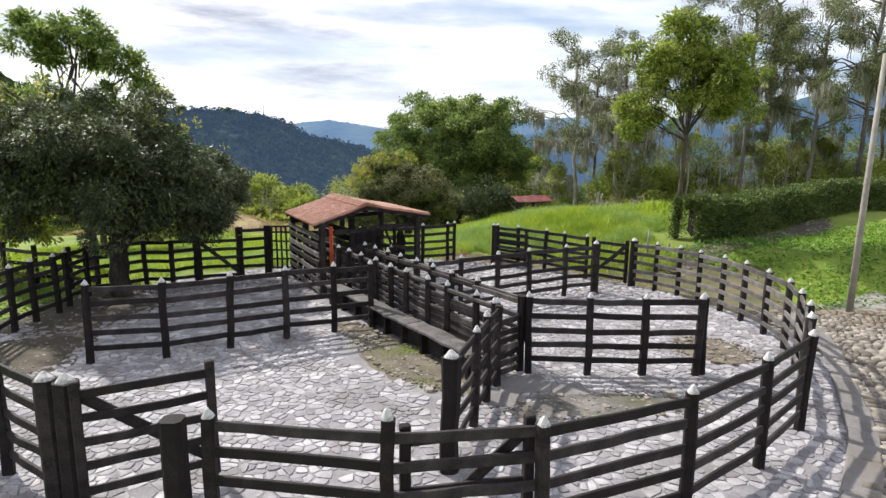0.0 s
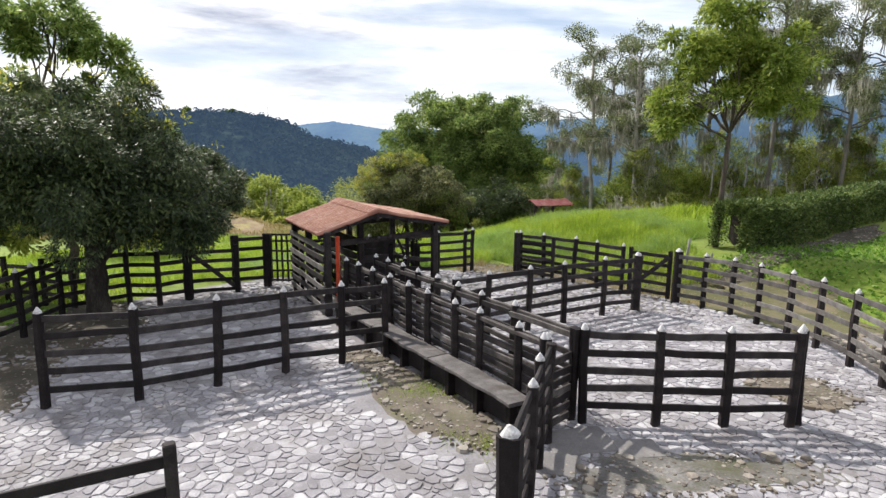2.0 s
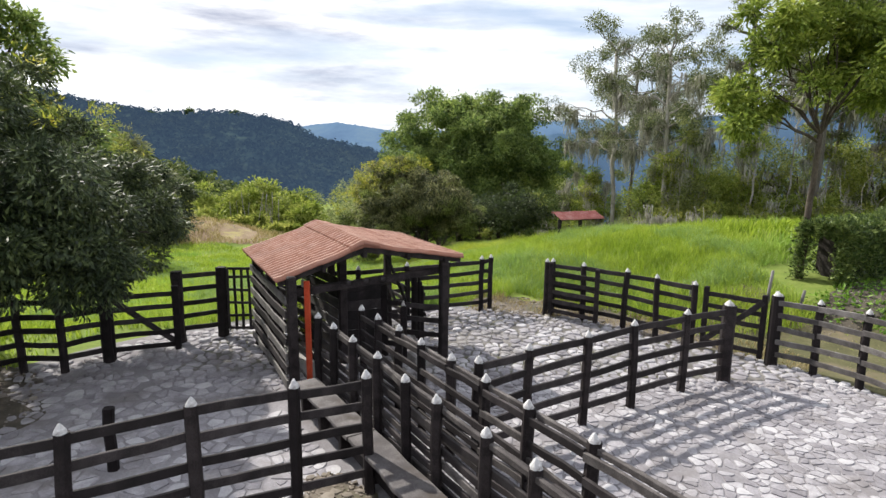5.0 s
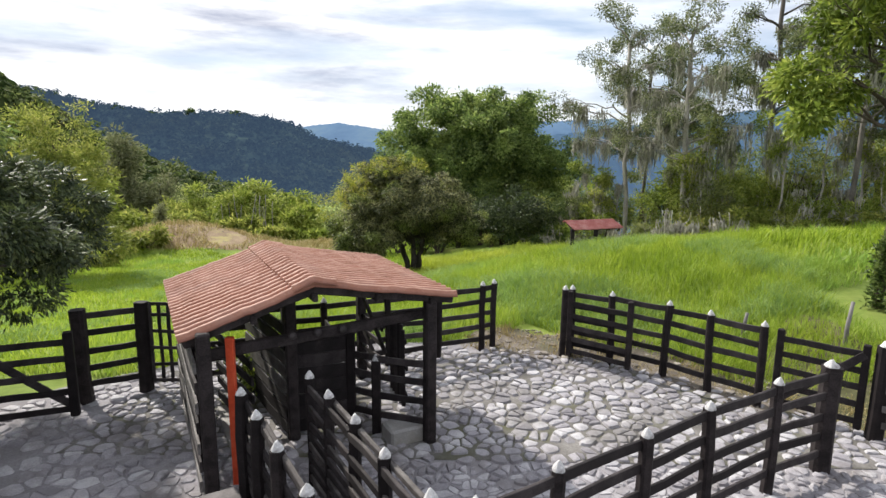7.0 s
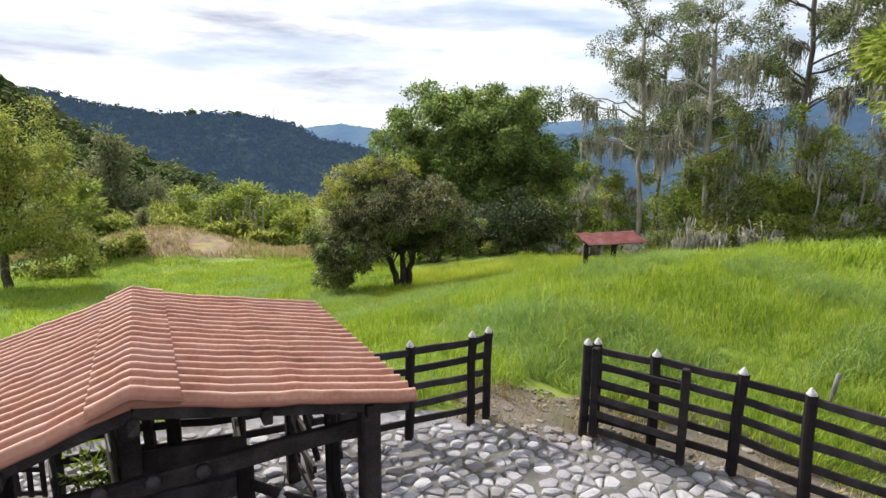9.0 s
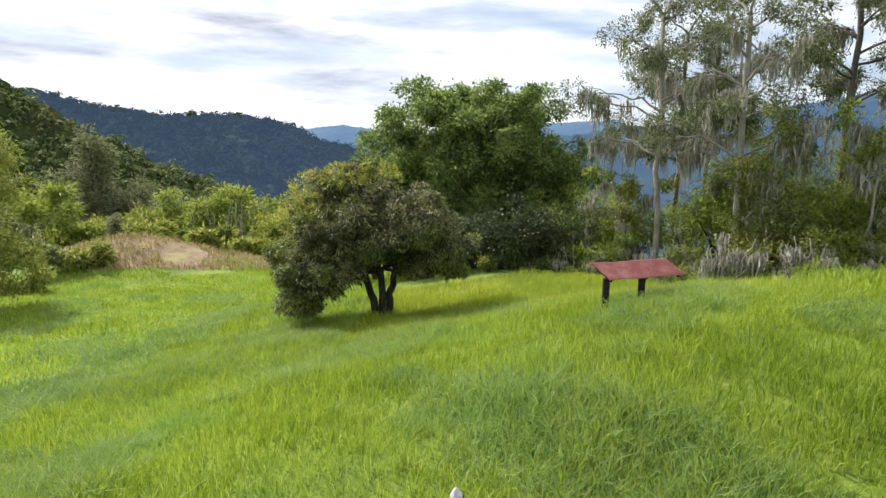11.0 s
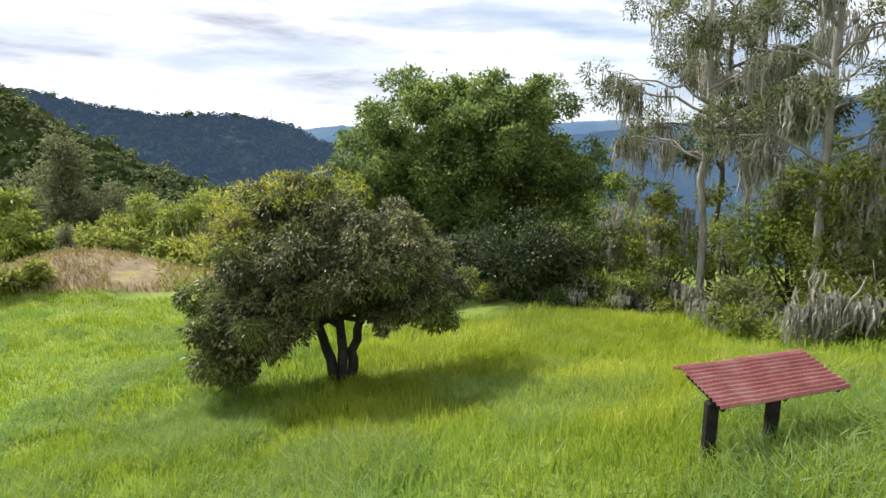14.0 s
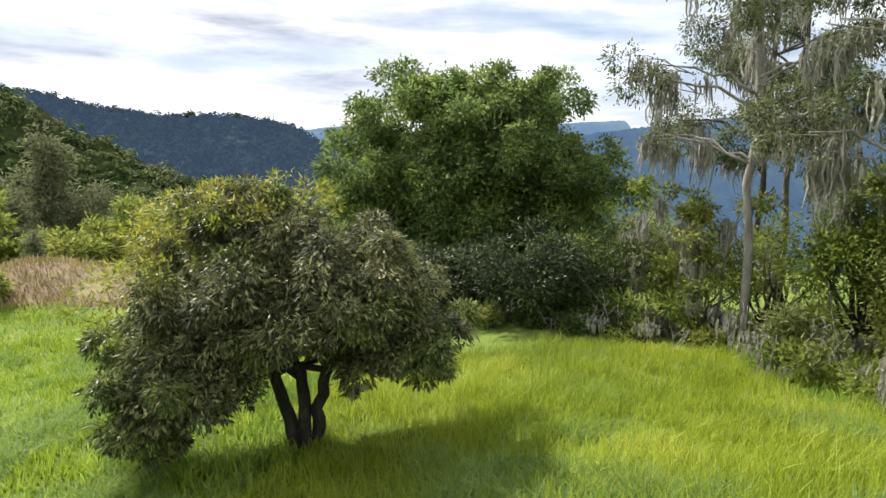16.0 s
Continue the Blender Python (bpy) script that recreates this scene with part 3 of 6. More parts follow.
RIGHT_PTS = [tuple(RIGHT0 + RD * q + RN * 0.032 * q) for q in (0.0, 1.5, 2.4, 3.3, 4.1, 4.9, 5.7, 6.45, 7.15)]
fence("race_fence", "close-boarded dark fence of the cattle race", LEFT_PTS, CLOSE, mat=M_BLACKRAIL, offset=-0.05, board=0.092, group="race fences")
fence("race_fence", "close-boarded dark fence of the cattle race", RIGHT_PTS, CLOSE, mat=M_BLACKRAIL, offset=0.05, board=0.092, group="race fences", bare=(0,))
fence("race_fence", "short close-boarded panel closing the cattle race", [tuple(LEFT0), tuple(RIGHT0)], CLOSE[:7], group="race fences", bare=(1,))
# handrail boards along the tops of the race fences
e = RD * 6.6 + RN * 0.2
for at, side, lab in ((RIGHT0, 0.045, "dark sawn board handrail along the race"), (LEFT0, -0.05, "dark weathered board handrail along the race")):
    rail_root = root("handrail", (at[0], at[1], gz(*at) + 1.36), lab, "handrail", "race handrails")
    p = RN * side
    beam("board", (p[0], p[1], 0), (e[0] + p[0], e[1] + p[1], gz(*(at + e)) - gz(*at)), 0.065, 0.05, M_RAILTOP, rail_root, seed=int(abs(side) * 900))
# gates
gate("swing_gate", "open dark board gate with a diagonal brace", (-3.84, 5.75), (-2.70, 6.45), heights=(0.26, 0.55, 0.83, 1.10, 1.37), brace="down", tall=1.42)
gate("swing_gate", "closed dark board gate with a diagonal brace", (-0.33, 4.95), (0.84, 5.2), brace="up")
fence("wing_fence", "short dark board fence leading to the race mouth", [(0.95, 9.5), (0.73, 8.83), (0.47, 7.98), (0.14, 6.86)], bare=(0, 3))
fence("gate_post", "stout dark gate post with white top", [(0.1, 6.72)], fat=(0,))
gate("swing_gate", "closed dark board gate with a diagonal brace", (5.8, 18.2), (4.95, 19.0), brace="down")
gate("swing_gate", "dark board gate swung back against the fence", (1.95, 21.3), (2.95, 20.55), heights=(0.2, 0.45, 0.7, 0.95, 1.2), brace="none")
gate("swing_gate", "closed dark board gate with a diagonal brace to meadow", (-7.45, 17.62), (-6.36, 18.14), brace="down", post_w=0.13)
fence("gate_post", "short dark post standing alone in yard", [(-5.05, 13.45)], bare=(0,), scale=0.6)


fence("pasture_fence", "low dark pasture fence beyond the corral", [(-9.95, 16.5), (-11.0, 16.9), (-12.2, 17.2), (-13.6, 17.8), (-15.2, 18.3), (-17.0, 18.6)], (0.35, 0.75, 1.15), bare=tuple(range(6)), scale=0.85)
for x, y, h in ((7.45, 21.1, 1.0), (5.85, 22.0, 0.6), (8.0, 20.6, 0.6)):
    stake = root("stake", (x, y, gz(x, y)), "thin grey weathered fence stake", "stake", "meadow stakes")
    v, f = sweep([(0, 0, -0.2), (0.02, 0.01, h * 0.5), (0.05, -0.02, h)], round_section(0.045, 7), [1, 0.9, 0.75])
    part("pole", mesh_of("pole", v, f, M_GREYWOOD, True), stake)


def lattice(a, b):
    base = (a[0], a[1], gz(*a))
    top = root("lattice_panel", base, "black lattice panel of slats beside shed", "panel", "corral gates")
    d = Vector((b[0] - a[0], b[1] - a[1], gz(*b) - base[2]))
    for i in range(6):
        p = d * (i / 5)
        beam("slat", p + Vector((0, 0, 0.15)), p + Vector((0, 0, 1.6)), 0.06, 0.03, M_BLACKRAIL, top, seed=i)
    for h in (0.2, 0.5, 0.8, 1.1, 1.4, 1.6):
        beam("slat", (0, 0, h), d + Vector((0, 0, h)), 0.06, 0.03, M_BLACKRAIL, top, seed=int(h * 50))


lattice((-5.75, 19.42), (-4.95, 19.45))

# raised walkway along the race
w0, w1 = LEFT0 + RD * 0.15 - RN * 0.28, LEFT0 + RD * 6.9 - RN * 0.28
wb = (w0[0], w0[1], gz(*w0))
walkway = root("walkway", wb, "raised grey plank walkway along cattle race", "walkway")
for i in range(3):
    a, b = w0 + (w1 - w0) * (i / 3 + 0.003), w0 + (w1 - w0) * ((i + 1) / 3 - 0.003)
    beam("plank", (a[0] - wb[0], a[1] - wb[1], gz(*a) - wb[2] + 0.50), (b[0] - wb[0], b[1] - wb[1], gz(*b) - wb[2] + 0.50), 0.06, 0.40, M_DECK, walkway, seed=i + 3)
for i in range(9):
    a = w0 + (w1 - w0) * ((i + 0.2) / 8.4)
    part("support", box_mesh("support", 0.10, 0.24, 0.48, M_BLACKWOOD), walkway, (a[0] - wb[0], a[1] - wb[1], gz(*a) - wb[2] - 0.03), turn=(0, 0, math.atan2(RN[1], RN[0]) + math.pi / 2))
# added dark board where there is only shaded void below the deck
a, b = w0 + RN * 0.03, w1 + RN * 0.03
beam("skirt_board", (a[0] - wb[0], a[1] - wb[1], gz(*a) - wb[2] + 0.22), (b[0] - wb[0], b[1] - wb[1], gz(*b) - wb[2] + 0.22), 0.36, 0.03, M_BLACKRAIL, walkway, "dark board in place of the shaded void under the planks")


# ---- the shed ----
def striped_waves(m, along, pitch, crest, trough):
    """Paler crests and darker gutters on a corrugated sheet; along is the unit vector across the waves."""
    t = m.node_tree
    p = t.nodes["Principled BSDF"]
    link = t.links.new
    base = p.inputs["Base Color"].links[0].from_socket
    tc = t.nodes.new("ShaderNodeTexCoord")
    dot = t.nodes.new("ShaderNodeVectorMath")
    dot.operation = "DOT_PRODUCT"
    dot.inputs[1].default_value = (along[0], along[1], 0)
    link(tc.outputs["Object"], dot.inputs[0])
    turn = t.nodes.new("ShaderNodeMath")
    turn.operation = "MULTIPLY"
    turn.inputs[1].default_value = 2 * math.pi / pitch
    link(dot.outputs["Value"], turn.inputs[0])
    wave = t.nodes.new("ShaderNodeMath")
    wave.operation = "COSINE"
    link(turn.outputs[0], wave.inputs[0])
    patch = t.nodes.new("ShaderNodeTexNoise")
    patch.inputs["Scale"].default_value, patch.inputs["Detail"].default_value = 5.0, 5.0
    link(tc.outputs["Object"], patch.inputs["Vector"])
    for sign, lo, hi, colour in ((-1, 0.55, 1.25, crest), (1, 0.35, 1.2, trough)):
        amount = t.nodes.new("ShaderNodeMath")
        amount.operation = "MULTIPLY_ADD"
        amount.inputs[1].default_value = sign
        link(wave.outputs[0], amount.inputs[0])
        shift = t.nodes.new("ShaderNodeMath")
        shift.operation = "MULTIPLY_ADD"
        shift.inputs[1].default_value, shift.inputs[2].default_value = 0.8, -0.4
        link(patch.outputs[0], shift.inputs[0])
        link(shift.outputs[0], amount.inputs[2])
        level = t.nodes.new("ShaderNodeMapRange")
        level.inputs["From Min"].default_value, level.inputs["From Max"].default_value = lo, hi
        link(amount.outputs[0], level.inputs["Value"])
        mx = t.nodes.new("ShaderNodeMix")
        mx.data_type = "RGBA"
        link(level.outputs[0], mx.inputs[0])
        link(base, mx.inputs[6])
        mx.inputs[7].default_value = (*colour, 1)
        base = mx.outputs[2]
    link(base, p.inputs["Base Color"])


SF = np.array([-2.19, 16.71])           # under the front end of the ridge
SU = np.array([-0.478, 0.878])          # along the ridge
SV = np.array([0.878, 0.478])           # across it
SLEN, SL, SR = 3.24, -1.60, 2.05
striped_waves(M_TILE, SU, SLEN / 20, (0.62, 0.40, 0.31), (0.15, 0.055, 0.035))
ZR, ZL, ZRR = 2.43, 1.93, 2.06


def shed_pt(u, v, z):
    p = SF + SU * u + SV * v
    return (p[0], p[1], z)


def wave_profile(waves, amp):
    """Places along a corrugated sheet and their heights: rounded barrels and gutters."""
    s = np.linspace(0, waves, waves * 12 + 1)
    h = (1 - np.cos(s * 2 * np.pi)) / 2
    return s / waves, amp * (2 * h ** 0.8 - 1)


def corrugated(corner, along, slope, waves, length, width, amp, mat, rows=2, thick=0.012):
    """A wavy sheet: corner, unit vector along the ridge, vector down the slope; waves run down the slope."""
    corner, along, slope = (np.array(q, float) for q in (corner, along, slope))
    nrm = np.cross(along, slope)
    nrm /= np.linalg.norm(nrm)
    if nrm[2] < 0:
        nrm = -nrm
    s, w = wave_profile(waves, amp)
    n = len(s)
    rowpos = np.linspace(0, 1, 14)
    r = np.random.default_rng(4)
    grid = []
    for k, q in enumerate(rowpos):
        lap = 0.012 * ((q * rows) % 1.0)
        wob = r.normal(0, 0.0035) + 0.003 * np.sin(s * 9 + k)
        grid.append(corner + along * (s * width)[:, None] + slope * q * length + nrm * (w + wob - lap)[:, None])
    top = np.concatenate(grid)
    v = np.concatenate([top, top - nrm * thick])
    m = len(rowpos)
    i, j = np.meshgrid(np.arange(m - 1), np.arange(n - 1), indexing="ij")
    q = np.stack([i * n + j, i * n + j + 1, (i + 1) * n + j + 1, (i + 1) * n + j], -1).reshape(-1, 4)
    o = n * m
    jj = np.arange(n - 1)
    rims = [np.stack([jj + b, jj + 1 + b, jj + 1 + b + o, jj + b + o], -1) for b in (0, (m - 1) * n)]
    ii = np.arange(m - 1)
    rims += [np.stack([ii * n + b, (ii + 1) * n + b, (ii + 1) * n + b + o, ii * n + b + o], -1) for b in (0, n - 1)]
    return mesh_of("roof_sheet", v, np.concatenate([q, (q + o)[:, ::-1]] + rims), mat)


def shed():
    base = shed_pt(0, 0, gz(*SF))
    top = root("cattle_shed", base, "open timber cattle shed with terracotta corrugated roof", "shed")

    def rel(u, v, z):
        p = shed_pt(u, v, z)
        return Vector((p[0] - base[0], p[1] - base[1], p[2] - base[2]))

    u3 = np.array([*SU, 0.0])
    for name, vv, zz, lab in (("roof_slope", SL, ZL, ""), ("roof_slope", SR, ZRR, "")):
        down = np.array([*(SV * vv), zz - ZR])
        length = np.linalg.norm(down)
        c = rel(0, 0, ZR)
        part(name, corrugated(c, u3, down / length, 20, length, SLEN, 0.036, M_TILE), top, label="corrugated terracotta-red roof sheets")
    # ridge cap, following the waves
    s, w = wave_profile(20, 0.036)
    n = len(s)
    prof = [(-0.27, -0.075), (-0.15, -0.03), (-0.05, 0.015), (0.0, 0.028), (0.05, 0.018), (0.15, -0.012), (0.30, -0.045)]
    rows = [np.stack([np.array(rel(SLEN * q, a, ZR + b + 0.02 + ww)) for q, ww in zip(s, w)]) for a, b in prof]
    v = np.concatenate(rows)
    i, j = np.meshgrid(np.arange(len(prof) - 1), np.arange(n - 1), indexing="ij")
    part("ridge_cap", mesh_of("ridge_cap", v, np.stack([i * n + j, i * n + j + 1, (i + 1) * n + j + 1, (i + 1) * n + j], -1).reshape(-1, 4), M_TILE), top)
    # posts
    floor = base[2]
    for u, vv, zt in ((0.0, -1.33, 1.98), (0.14, 1.67, 2.06), (3.0, 1.66, 2.06), (3.1, -1.35, 1.98), (1.1, -0.08, 2.36), (3.1, 0.3, 2.3), (1.6, -1.35, 1.98)):
        p = rel(u, vv, 0)
        x, y = p.x + base[0], p.y + base[1]
        g = gz(x, y)
        part("post", box_mesh("post", 0.16, 0.16, zt - g + 0.05, M_BLACKWOOD, 0.02), top, (p.x, p.y, g - 0.05 - base[2]), turn=(0, 0, math.atan2(SU[1], SU[0])))
    # roof frame
    for u in (0.08, 1.6, 3.15):
        beam("rafter", rel(u, 0, ZR - 0.11), rel(u, SL + 0.06, ZL - 0.08), 0.11, 0.07, M_BLACKWOOD, top)
        beam("rafter", rel(u, 0, ZR - 0.11), rel(u, SR - 0.06, ZRR - 0.08), 0.11, 0.07, M_BLACKWOOD, top)
    for vv, zz in ((-1.35, 1.94), (1.64, 2.07), (0.0, 2.31), (-0.75, 2.12), (0.85, 2.2)):
        beam("purlin", rel(-0.02, vv, zz - 0.06), rel(3.26, vv, zz - 0.06), 0.1, 0.07, M_BLACKWOOD, top)
    beam("tie_beam", rel(0.30, -1.4, 1.60), rel(0.30, 1.75, 1.76), 0.14, 0.09, M_BLACKWOOD, top)
    beam("tie_beam", rel(3.1, -1.4, 1.66), rel(3.1, 1.7, 1.78), 0.13, 0.08, M_BLACKWOOD, top)
    # west wall of spaced boards
    for k in range(7):
        z = floor + 0.2 + k * 0.25
        beam("wall_board", rel(0.0, -1.44, z), rel(3.15, -1.46, z), 0.14, 0.035, M_BLACKRAIL if k % 2 else M_FADED, top, seed=k + 30)
    for u in (0.75, 2.3):
        part("stud", box_mesh("stud", 0.09, 0.09, 1.75, M_BLACKWOOD, 0.01), top, rel(u, -1.38, floor - 0.05))
    # inner wall and the squeeze chute
    for k in range(8):
        z = floor + 0.15 + k * 0.215
        beam("wall_board", rel(1.1, -0.16, z), rel(3.1, -0.38, z), 0.185, 0.035, M_FADED if k in (2, 3, 4, 5) else M_BLACKRAIL, top, seed=k + 60)
    for k in range(8):
        z = floor + 0.12 + k * 0.20
        beam("wall_board", rel(1.22, -0.05, z), rel(1.12, 0.82, z), 0.195, 0.04, M_BLACKRAIL, top, seed=k + 90)
    for k in range(6):
        z = floor + 0.12 + k * 0.2
        beam("wall_board", rel(1.15, 0.84, z), rel(2.9, 0.95, z), 0.12, 0.035, M_BLACKRAIL, top, seed=k + 120)
    for k in range(5):
        z = floor + 0.15 + k * 0.26
        beam("wall_board", rel(1.15, -0.62, z), rel(2.9, -0.9, z), 0.12, 0.035, M_BLACKRAIL, top, seed=k + 160)
    part("stud", box_mesh("stud", 0.13, 0.13, 1.55, M_BLACKWOOD, 0.02), top, rel(1.12, 0.82, floor - 0.05))
    stud = part("stud", box_mesh("stud", 0.13, 0.13, 1.18, M_BLACKWOOD, 0.02), top, rel(0.74, 1.08, floor - 0.05))
    part("painted_tip", TIPS[1], stud, (0, 0, 1.18), "white-painted pointed tip")
    # slanting rails on the east side
    for z in (0.28, 0.58, 0.88, 1.15):
        beam("rail", rel(1.12, 0.82, floor + z), rel(0.74, 1.08, floor + z), 0.1, 0.04, M_BLACKRAIL, top, seed=int(z * 99))
        beam("rail", rel(0.74, 1.08, floor + z), rel(0.14, 1.66, floor + z), 0.1, 0.04, M_BLACKRAIL, top, seed=int(z * 98))
        beam("rail", rel(2.0, 1.68, floor + z), rel(3.0, 1.66, floor + z), 0.09, 0.04, M_BLACKRAIL, top, seed=int(z * 97))
    for k in range(7):
        p = rel(1.15 + k * 0.125, 1.70 + 0.02 * k, floor + 0.1)
        beam("slat", p, p + Vector((0, 0, 1.28 + 0.06 * (k % 3))), 0.065, 0.035, M_BLACKRAIL, top, seed=k)
    for z in (0.3, 0.75, 1.2):
        beam("rail", rel(1.1, 1.74, floor + z), rel(1.95, 1.86, floor + z), 0.08, 0.035, M_BLACKRAIL, top, seed=int(z * 90))
    beam("brace", rel(2.95, 1.6, floor + 1.75), rel(1.9, 1.7, floor + 0.75), 0.09, 0.05, M_BLACKRAIL, top)
    beam("brace", rel(2.95, 1.6, floor + 1.15), rel(2.2, 1.7, floor + 0.35), 0.09, 0.05, M_BLACKRAIL, top)
    # red steel upright of the squeeze gate
    p = rel(0.2, -1.01, gz(*shed_pt(0.2, -1.04, 0)[:2]) - 0.02)
    part("gate_frame", box_mesh("gate_frame", 0.095, 0.075, 1.97, M_REDSTEEL, 0.006), top, p, "orange-red painted steel upright")
    
    for k in range(3):
        p = rel(0.24, -0.25 + 0.33 * k, 1.72)
        v, f = sweep([(0, 0, 0), (0.03, -0.05, 0)], round_section(0.05, 12))
        part("roller", mesh_of("roller", v, f, M_BLACKRAIL, True), top, p)
    return top


shed()
b = shed_pt(0.42, 1.38, 0)
tagged(new("concrete_block", box_mesh("concrete_block", 0.55, 0.42, 0.28, M_CONCRETE, 0.03)), "pale concrete block on stone yard", "block")
ob = bpy.data.objects["concrete_block"]
ob.location, ob.rotation_euler = (b[0], b[1], gz(b[0], b[1]) - 0.04), (0, 0, 0.5)


# ---- small shelter in the meadow ----
def salt_shelter():
    x, y = 4.6, 30.95
    base = (x, y, gz(x, y))
    top = root("salt_shelter", base, "small open shelter with red tin roof in meadow", "shelter")
    a = np.array([3.87 - x, 30.50 - y, 1.18 - base[2]])
    b = np.array([5.82 - x, 31.20 - y, 1.18 - base[2]])
    c = np.array([3.70 - x, 31.20 - y, 1.41 - base[2]])
    d = b - a
    w = np.linalg.norm(d)
    up = c - a
    up -= d / w * (up @ d / w)
    L = np.linalg.norm(up)
    part("roof_slope", corrugated(a, up / L, d / w, 11, w, L, 0.017, M_REDTILE), top, label="faded red corrugated sheet")
    ridge_l, ridge_r = a + up, b + up
    down = np.array([up[0], up[1], -up[2]]) / L
    part("roof_slope", corrugated(ridge_l, down, d / w, 3, w, L * 0.2, 0.017, M_REDTILE), top, label="faded red corrugated sheet")
    for q in (0.03, 0.50):
        p = a + d * q + up * 0.3
        part("post", box_mesh("post", 0.14, 0.14, p[2] + 0.03, M_BLACKWOOD, 0.02), top, (p[0], p[1], -0.12))
    beam("beam", Vector(a + up * 0.35 + d * 0.05) - Vector((0, 0, 0.13)), Vector(a + up * 0.35 + d * 0.95) - Vector((0, 0, 0.13)), 0.07, 0.06, M_BLACKWOOD, top)
    for q in (0.04, 0.5, 0.93):
        beam("rafter", Vector(a + d * q + up * 0.06) - Vector((0, 0, 0.075)), Vector(a + d * q + up * 0.94) - Vector((0, 0, 0.075)), 0.05, 0.05, M_BLACKWOOD, top)
    return top


salt_shelter()


# ---- lamp pole ----
def lamp_pole():
    x, y = 10.8, 15.05
    base = (x, y, gz(x, y))
    top = root("street_lamp", base, "tall pale round lamp pole on lawn", "street lamp")
    v, f = sweep([(0, 0, -0.2), (0, 0, 3.0), (0.02, 0, 6.6)], round_section(0.085, 14), [1, 0.85, 0.62])
    part("pole", mesh_of("pole", v, f, M_POLE, True), top)
    v, f = sweep([(0, 0, 6.35), (0.25, -0.05, 6.42), (0.5, -0.1, 6.40)], round_section(0.03, 8))
    part("arm", mesh_of("arm", v, f, M_CONCRETE, True), top)
    head = part("lamp_head", box_mesh("lamp_head", 0.42, 0.2, 0.12, M_CONCRETE, 0.03), top, (0.6, -0.12, 6.34))
    part("lens", box_mesh("lens", 0.3, 0.15, 0.03, M_LAMPGLASS, 0.01), head, (0, 0, -0.03))


lamp_pole()


# ---- foliage builders ----
def unit(v):
    return v / (np.linalg.norm(v, axis=-1, keepdims=True) + 1e-9)


def leaf_geo(pos, axis, length, width, r):
    """Pointed folded leaves, four corners each."""
    n = len(pos)
    axis = unit(axis)
    side = unit(np.cross(axis, unit(r.normal(0, 1, (n, 3)) * 0.6 + (0, 0, 1.0))))
    up = np.cross(side, axis)
    length, width = length[:, None], width[:, None]
    mid = pos + axis * length * 0.45 - (0, 0, 0.02)
    v = np.stack([pos, mid + side * width / 2 + up * width * 0.25, pos + axis * length - up * length * 0.12, mid - side * width / 2 + up * width * 0.25], 1).reshape(-1, 3)
    b = np.arange(n)[:, None] * 4
    return v, [np.concatenate([b + (0, 1, 2), b + (0, 2, 3)]).astype(np.int32)]


def crown_points(blobs, n, r, hollow=0.62, lump=0.22):
    """Cluster centres in the shells of some ellipsoids, with uneven outline; also the way out."""
    blobs = np.array(blobs, float)
    wts = (blobs[:, 3] * blobs[:, 4] + blobs[:, 3] * blobs[:, 5]) ** 0.9
    pick = r.choice(len(blobs), n, p=wts / wts.sum())
    b = blobs[pick]
    d = unit(r.normal(0, 1, (n, 3)))
    frac = hollow + (1 - hollow) * r.random(n) ** 0.6
    inner = r.random(n) < 0.16
    frac = np.where(inner, r.random(n) * 0.7, frac)
    ph = pick * 2.1
    w = np.sin(d[:, 0] * 5.1 + ph) * np.sin(d[:, 1] * 4.7 + 1.3 * ph) + np.sin(d[:, 2] * 6.3 + d[:, 0] * 3.1 + ph)
    frac = frac * (1 + lump * 0.5 * w)
    return b[:, :3] + d * b[:, 3:] * frac[:, None], d


def crown_mesh(name, blobs, clusters, per, spread, length, width, droop, mat, seed, hollow=0.62, lump=0.22, flat=0.35, out=0.55, lobe=0.0, upper=None, lobe_n=20):
    """Leaf clusters over the masses. With lobe, they sit on rounded lobes of about that radius, with gaps between."""
    r = np.random.default_rng(seed)
    if lobe:
        k = lobe_n
        c0, d0 = crown_points(blobs, max(3, clusters // k), r, hollow, lump)
        rad = lobe * r.uniform(0.6, 1.35, len(c0))
        c0, d0, rad = np.repeat(c0, k, 0), np.repeat(d0, k, 0), np.repeat(rad, k)
        d = unit(r.normal(0, 1, c0.shape) + d0 * 0.7 + (0, 0, 0.45))
        c = c0 + d * (rad * r.uniform(0.65, 1.05, len(c0)))[:, None] * (1, 1, 0.8)
    else:
        c, d = crown_points(blobs, clusters, r, hollow, lump)
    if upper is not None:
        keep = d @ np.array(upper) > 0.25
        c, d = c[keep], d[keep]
    c, d = np.repeat(c, per, 0), np.repeat(d, per, 0)
    n = len(c)
    off = r.normal(0, 1, (n, 3)) * (spread, spread, spread * 0.7)
    axis = unit(off) * 0.7 + d * out + r.normal(0, flat, (n, 3)) - (0, 0, droop)
    v, f = leaf_geo(c + off, axis, length * r.uniform(0.65, 1.25, n), width * r.uniform(0.7, 1.2, n), r)
    return mesh_of(name, v, f, mat)


def limb(a, b, ra, rb, r, bow=0.15, n=7, k=7, wave=0.035):
    a, b = np.array(a, float), np.array(b, float)
    s = np.linspace(0, 1, n)[:, None]
    L = np.linalg.norm(b - a)
    wob = r.normal(0, wave * L, (n, 3)) * np.sin(np.pi * s)
    p = a + (b - a) * s + np.array([0, 0, bow * L]) * np.sin(np.pi * s) * 0.6 + wob
    return sweep(p, round_section(1.0, k), np.linspace(ra, rb, n))


